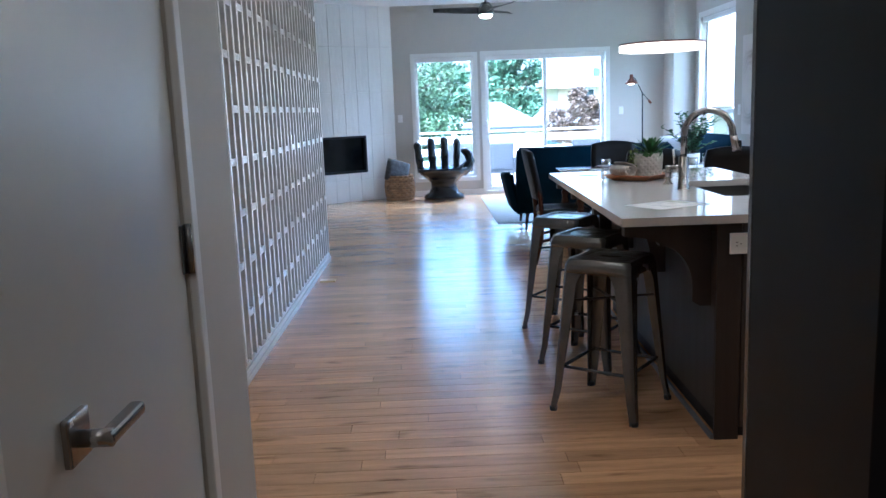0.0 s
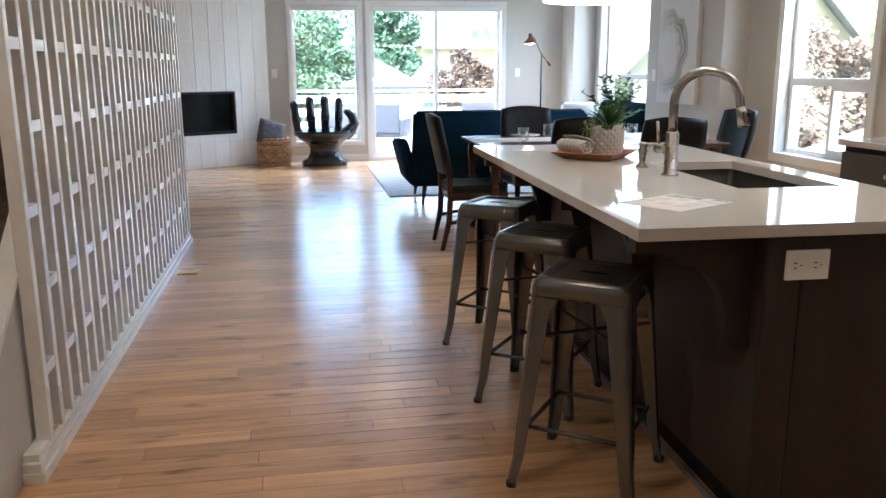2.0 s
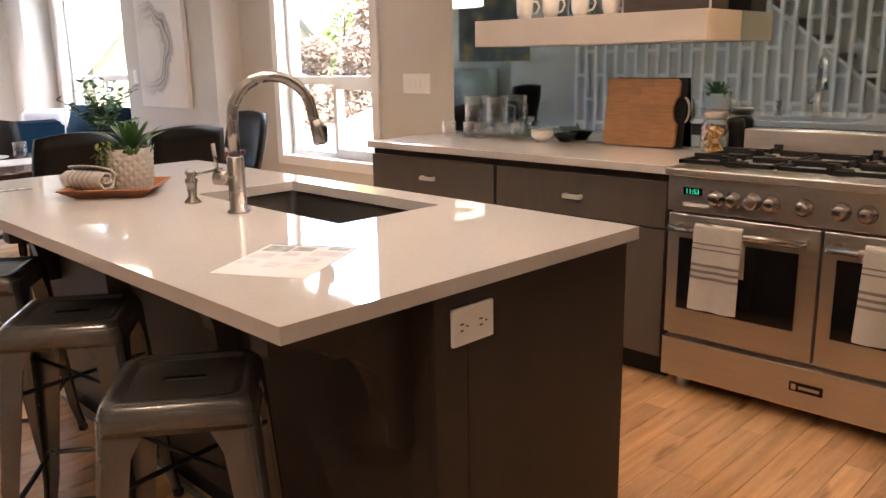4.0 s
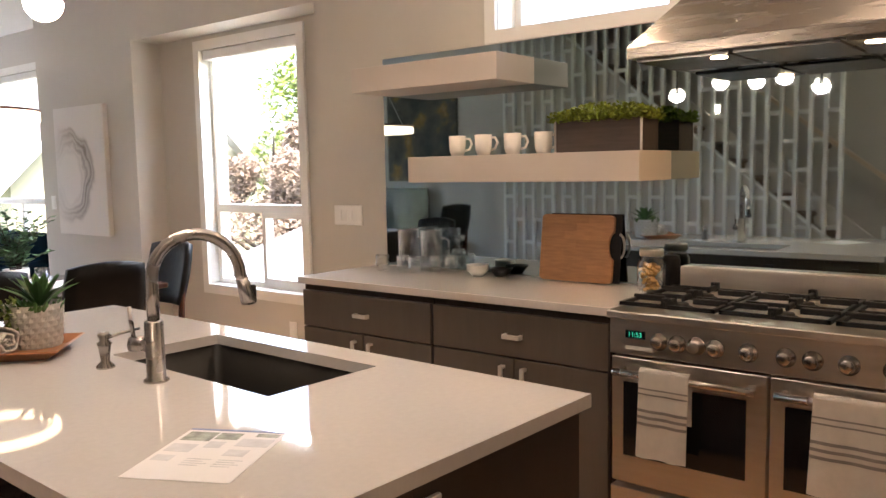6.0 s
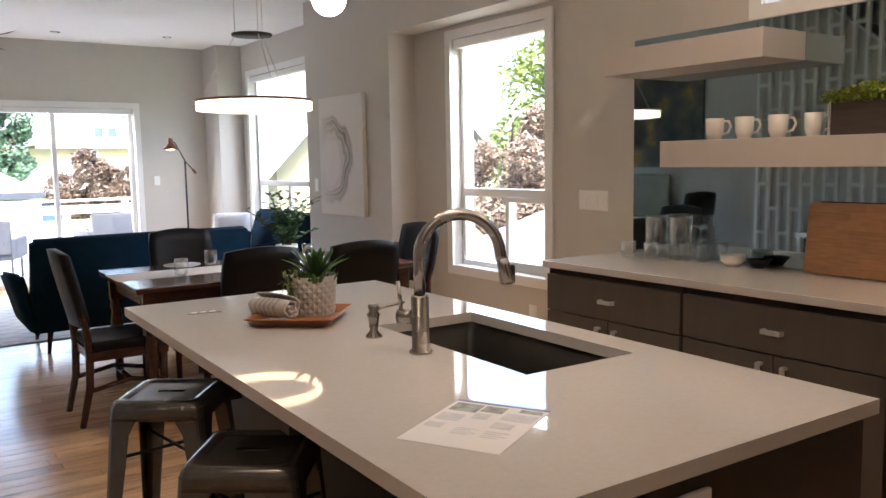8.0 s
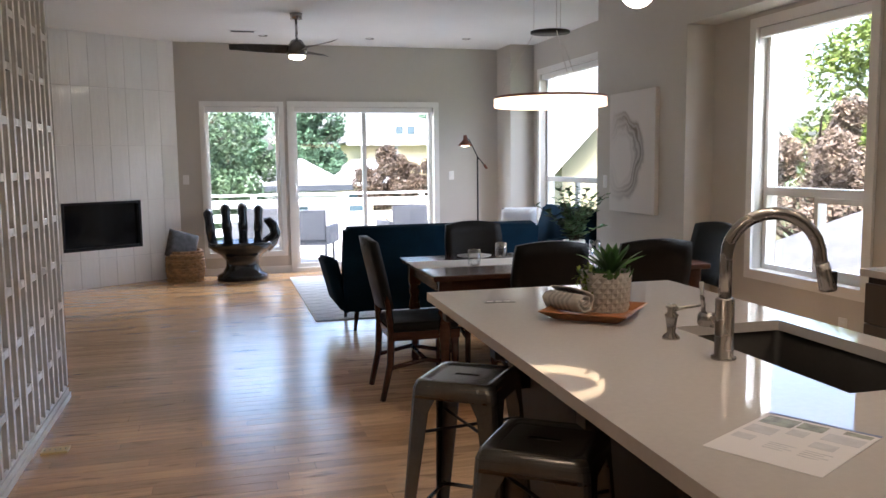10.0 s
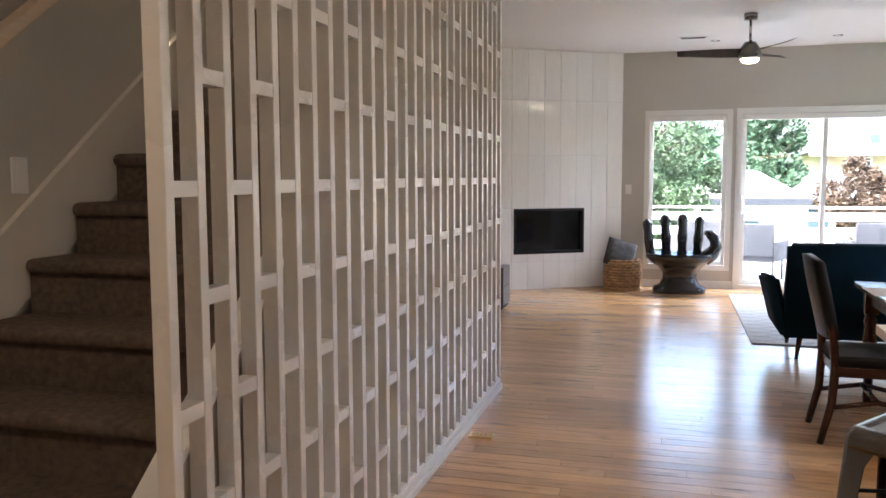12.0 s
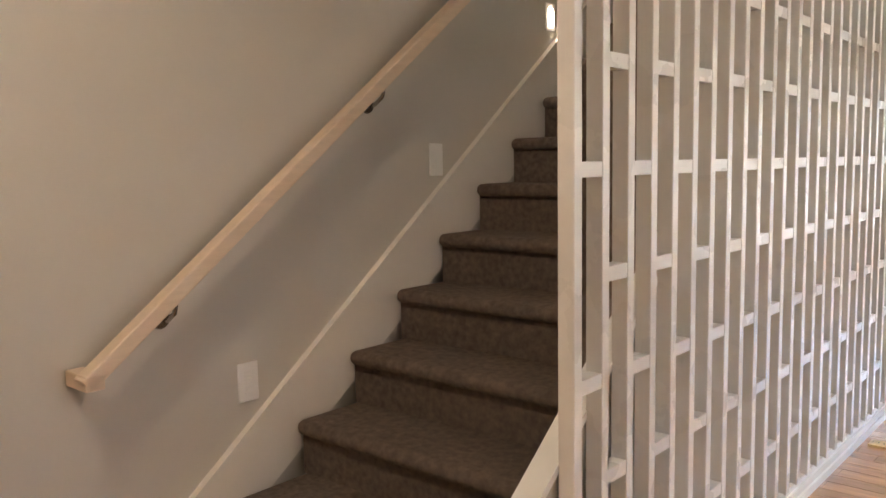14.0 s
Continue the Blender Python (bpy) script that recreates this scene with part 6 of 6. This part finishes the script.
ground_sheet()
dkk = thing("deck", (0, 0, 0), "grey plank deck with a white board railing", "deck")
for i in range(20):
    part("plank", B(-2.6, BACK + 0.16 + i * 0.145, -0.11, 4.6, BACK + 0.30 + i * 0.145, -0.07), M_DECK, dkk)
part("joist", B(-2.6, BACK + 0.16, -0.3, 4.6, 16.5, -0.115), M_DECK, dkk)
rl = thing("deck_railing", (0, 16.45, -0.07), "white painted railing of wide boards", "railing")
for x in (-2.4, -0.9, 0.55, 2.0, 3.4, 4.5):
    part("post", B(x - 0.05, -0.05, 0, x + 0.05, 0.05, 0.98, bev=0.005), M_RAIL, rl)
for z in (0.1, 0.33, 0.56, 0.79):
    part("board", B(-2.45, -0.08, z, 4.55, -0.052, z + 0.13), M_RAIL, rl)
part("cap_rail", B(-2.5, -0.1, 0.98, 4.6, 0.08, 1.01, bev=0.004), M_RAIL, rl)


def patio_chair(at, rz):
    c = thing("patio_chair", at, "grey rattan patio chair with a cushion", "chair", "patio chairs", rz)
    part("seat", B(-0.3, -0.3, 0.28, 0.3, 0.3, 0.36, bev=0.02), M_RATTAN, c)
    part("cushion", B(-0.27, -0.27, 0.36, 0.27, 0.27, 0.45, bev=0.03, seg=3), M_CUSH, c)
    part("backrest", B(-0.3, 0.26, 0.36, 0.3, 0.33, 0.82, bev=0.02), M_RATTAN, c)
    for s in (-1, 1):
        part("arm", B(s * 0.33 - 0.035, -0.3, 0.3, s * 0.33 + 0.035, 0.32, 0.58, bev=0.02), M_RATTAN, c)
        for y in (-0.26, 0.26):
            part("leg", tube(bmesh.new(), [(s * 0.28, y, 0), (s * 0.28, y, 0.3)], 0.018, 8), M_RATTAN, c)
    return c


pc0 = patio_chair((1.35, 15.2, -0.07), 160)
copy_thing(pc0, pose(0.55, 15.9, -0.07, 0, 0, 200))
copy_thing(pc0, pose(2.9, 15.7, -0.07, 0, 0, 190))


def tree(at, height, trunk_h, rx, rz_, material, label, n, size, seed, cone=False):
    r = random.Random(seed)
    t = thing("tree", at, label, "tree")
    bm = tube(bmesh.new(), [(0, 0, 0), (0.1, 0.05, trunk_h), (0.0, 0.1, height * 0.8)], [height * 0.035, height * 0.026, 0.03], 9)
    limbs = []
    for i in range(14):
        a, f = r.uniform(0, 6.3), r.uniform(0.35, 0.9)
        e = Vector((math.cos(a) * rx * (1 - 0.6 * f if cone else 0.75), math.sin(a) * rx * (1 - 0.6 * f if cone else 0.75), height * f + r.uniform(0, 0.6)))
        limbs.append(e)
        tube(bm, [(0, 0, height * f * 0.8), e * 0.5 + Vector((0, 0, height * f * 0.42)), e], [0.06, 0.035, 0.012], 6)
    part("trunk", bm, M_BARK, t)
    me_v, me_f = [], []
    cl = []
    for i in range(46):
        while True:
            p = Vector((r.uniform(-1, 1), r.uniform(-1, 1), r.uniform(-1, 1)))
            if 0.25 < p.length < 1:
                break
        zc = height - rz_ + p.z * rz_
        k = (0.15 + 0.85 * (1 - (p.z + 1) / 2)) if cone else 1.0
        cl.append((Vector((p.x * rx * k, p.y * rx * k, zc)), r.uniform(0.3, 0.75) * rx * 0.42))
    for i in range(n):
        c, q = cl[r.randrange(len(cl))]
        d = Vector((r.gauss(0, 1), r.gauss(0, 1), r.gauss(0, 0.8))).normalized() * q * r.uniform(0.6, 1.05)
        p = c + d
        u = Vector((r.uniform(-1, 1), r.uniform(-1, 1), r.uniform(-0.7, 0.7))).normalized()
        v = u.cross(Vector((r.uniform(-1, 1), r.uniform(-1, 1), r.uniform(-1, 1)))).normalized()
        s = size * r.uniform(0.6, 1.3)
        o = len(me_v)
        me_v += [p - u * s, p + v * s * 0.45, p + u * s, p - v * s * 0.45]
        me_f.append((o, o + 1, o + 2, o + 3))
    me = bpy.data.meshes.new("crown")
    me.from_pydata([tuple(q) for q in me_v], [], me_f)
    me.materials.append(material)
    ob = new("crown", me)
    ob.parent = t
    tagged(ob, kind="stuff")
    return t


tree((-0.9, 22.5, -3.2), 6.6, 1.2, 2.3, 2.9, M_GRN1, "dense broadleaf evergreen tree behind the deck", 48000, 0.06, 11)
tree((4.4, 44, -3.2), 10.2, 2.0, 3.2, 4.2, M_GRN2, "tall dark conifer in the distance", 20000, 0.14, 12, True)
tree((5.45, 27.5, -3.2), 5.0, 2.2, 1.25, 0.95, M_BRONZE, "purple-bronze leaved garden tree", 20000, 0.06, 13)
tree((0.5, 60, -3.2), 9.5, 2, 4, 4, M_GRN2, "distant green tree beyond the garage", 5000, 0.25, 14)
tree((19, 62, -3.2), 13, 2, 4.5, 5, M_GRN2, "distant dark tree behind the houses", 5000, 0.3, 15)
tree((10.5, 15.2, -3.2), 5.9, 1.5, 1.9, 2.1, M_RED, "plum-leaved tree outside the kitchen window", 42000, 0.052, 16)
tree((14.5, 16.8, -3.2), 7.7, 2.0, 2.3, 2.8, M_GRN3, "lime-green tree beyond the plum tree", 30000, 0.08, 17)
tree((10.6, 24.0, -3.2), 4.4, 1.0, 1.4, 1.7, M_GRN3, "bright green shrub beside the neighbour's house", 4000, 0.1, 18)
tree((-4.5, 30, -3.2), 9, 2, 3, 4, M_GRN1, "green tree beyond the garden", 6000, 0.16, 19)


def gable_house(name, x0, x1, y0, y1, eave, ridge, wallm, label, along="y", over=0.4, wins=(), roofm=M_ROOF):
    h = thing(name, (0, 0, 0), label, "house")
    part("wall", B(x0, y0, -3.2, x1, y1, eave), wallm, h)
    for i in range(int((eave + 3.2) / 0.25)):
        part("siding", B(x0 - 0.012, y0 - 0.012, -3.2 + i * 0.25, x1 + 0.012, y0 - 0.001, -3.2 + i * 0.25 + 0.235), wallm, h) if eave < 6 else None
    if along == "y":
        mx = (x0 + x1) / 2
        part("gable", prism(bmesh.new(), [(x0, eave), (x1, eave), (mx, ridge - 0.1)], "y", y0, y1), wallm, h)
        k = (ridge - eave) / (mx - x0)
        part("roof", prism(bmesh.new(), [(x0 - over, eave - over * k), (mx, ridge), (x1 + over, eave - over * k), (x1 + over, eave - over * k + 0.12), (mx, ridge + 0.14), (x0 - over, eave - over * k + 0.12)], "y", y0 - over, y1 + over), M_ROOF, h, "grey shingle roof")
        part("fascia", prism(bmesh.new(), [(x0 - over, eave - over * k - 0.12), (mx, ridge - 0.14), (x1 + over, eave - over * k - 0.12), (x1 + over, eave - over * k + 0.1), (mx, ridge + 0.1), (x0 - over, eave - over * k + 0.1)], "y", y0 - over - 0.04, y0 - over), M_RAIL, h, "white fascia board")
    else:
        my = (y0 + y1) / 2
        bm = bmesh.new()
        cx, dx = (x0 + x1) / 2, (x1 - x0) / 2 * 0.35
        a = [bm.verts.new(p) for p in ((x0 - over, y0 - over, eave), (x1 + over, y0 - over, eave), (x1 + over, y1 + over, eave), (x0 - over, y1 + over, eave))]
        b = [bm.verts.new((cx - dx, my, ridge)), bm.verts.new((cx + dx, my, ridge))]
        bm.faces.new((a[0], a[1], b[1], b[0])), bm.faces.new((a[1], a[2], b[1])), bm.faces.new((a[2], a[3], b[0], b[1])), bm.faces.new((a[3], a[0], b[0])), bm.faces.new(a[::-1])
        part("roof", bm, roofm, h, "grey hipped shingle roof")
        part("gutter", B(x0 - over, y0 - over - 0.08, eave - 0.16, x1 + over, y0 - over, eave + 0.02), M_RAIL if wallm is M_YELLOW else M_DKTRIM, h)
    for a, z0, b, z1 in wins:
        w = part("window", sash(bmesh.new(), "y", y0 - 0.06, a, b, z0, z1, 0.09, 0.05), M_RAIL, h)
        part("pane", B(a + 0.09, y0 - 0.03, z0 + 0.09, b - 0.09, y0 - 0.016, z1 - 0.09), M_WINDK, w)
    return h


yh = gable_house("house", 7.3, 14.0, 46, 56, 2.5, 4.1, M_YELLOW, "cream two-storey house with a hipped roof", "x", 0.9, ((8.45, 1.55, 9.35, 2.3), (11.2, 1.55, 12.1, 2.3), (7.8, -1.6, 8.8, -0.2)))
part("dormer", prism(bmesh.new(), [(9.1, 2.75), (10.7, 2.75), (10.7, 3.5), (9.9, 3.95), (9.1, 3.5)], "y", 46.6, 50), M_YELLOW, yh)
for x in (9.35, 10.0):
    part("dormer_window", B(x, 46.55, 2.95, x + 0.42, 46.59, 3.4), M_WINDK, yh)
gable_house("porch_house", 5.2, 8.6, 40, 45, 0.5, 1.6, M_YELLOW, "cream porch wing with a low roof", "x", 0.4, ((5.6, -1.2, 6.6, 0.1),))
gable_house("garage", 1.0, 3.6, 28, 34, 0.75, 1.6, M_RAIL, "white garage with a dark gutter and grey roof", "x", 0.35, ((2.0, -0.9, 2.7, 0.2),))
gable_house("neighbour_house", 7.6, 13.6, 20, 30, 1.65, 4.7, M_OLIVE, "olive sided neighbour house with a white gable fascia", "y", 0.45, ((9.0, 1.0, 9.9, 2.3),))
gable_house("neighbour_shed", 6.6, 11.5, 9.4, 13.6, -0.6, 0.75, M_OLIVE, "low neighbour building with a grey shingle roof", "x", 0.4, roofm=M_SHINGLE)
# ---- oak boards ----
LENS = (0.45, 0.6, 0.8, 1.0, 1.25, 1.55)
BW = 0.094
bmesh_of = {}
for L_ in LENS:
    bmesh_of[L_] = mesh_of("board", B(0, 0, -0.012, L_ - 0.0016, BW - 0.0024, 0.0), M_FLOOR)
fb = thing("floor", (0, 0, 0), "warm oak strip floor, satin varnished", "floor", kind="structure")
rb = random.Random(21)
sv, sfc, count = [], [], 0
y = -0.7
while y < BACK + 0.0:
    x = -2.3 - rb.uniform(0, 1.2)
    while x < 4.3:
        L_ = rb.choice(LENS)
        if x + L_ > -2.1 and x < 4.2:
            if 3.1 < y < 7.6 and -1.0 < x < 1.6 and count < 300:
                o = new("board", bmesh_of[L_])
                o.parent, o.location = fb, (x, y, 0)
                count += 1
            else:
                o = len(sv)
                x1, y1 = x + L_ - 0.0016, y + BW - 0.0024
                sv += [(x, y, 0), (x1, y, 0), (x1, y1, 0), (x, y1, 0), (x, y, -0.011), (x1, y, -0.011), (x1, y1, -0.011), (x, y1, -0.011)]
                sfc += [(o, o + 1, o + 2, o + 3), (o, o + 4, o + 5, o + 1), (o + 1, o + 5, o + 6, o + 2), (o + 2, o + 6, o + 7, o + 3), (o + 3, o + 7, o + 4, o)]
        x += L_
    y += BW
me = bpy.data.meshes.new("boards")
me.from_pydata(sv, [], sfc)
me.materials.append(M_FLOOR)
ob = new("boards", me)
ob.parent = fb
tagged(ob, kind="stuff")
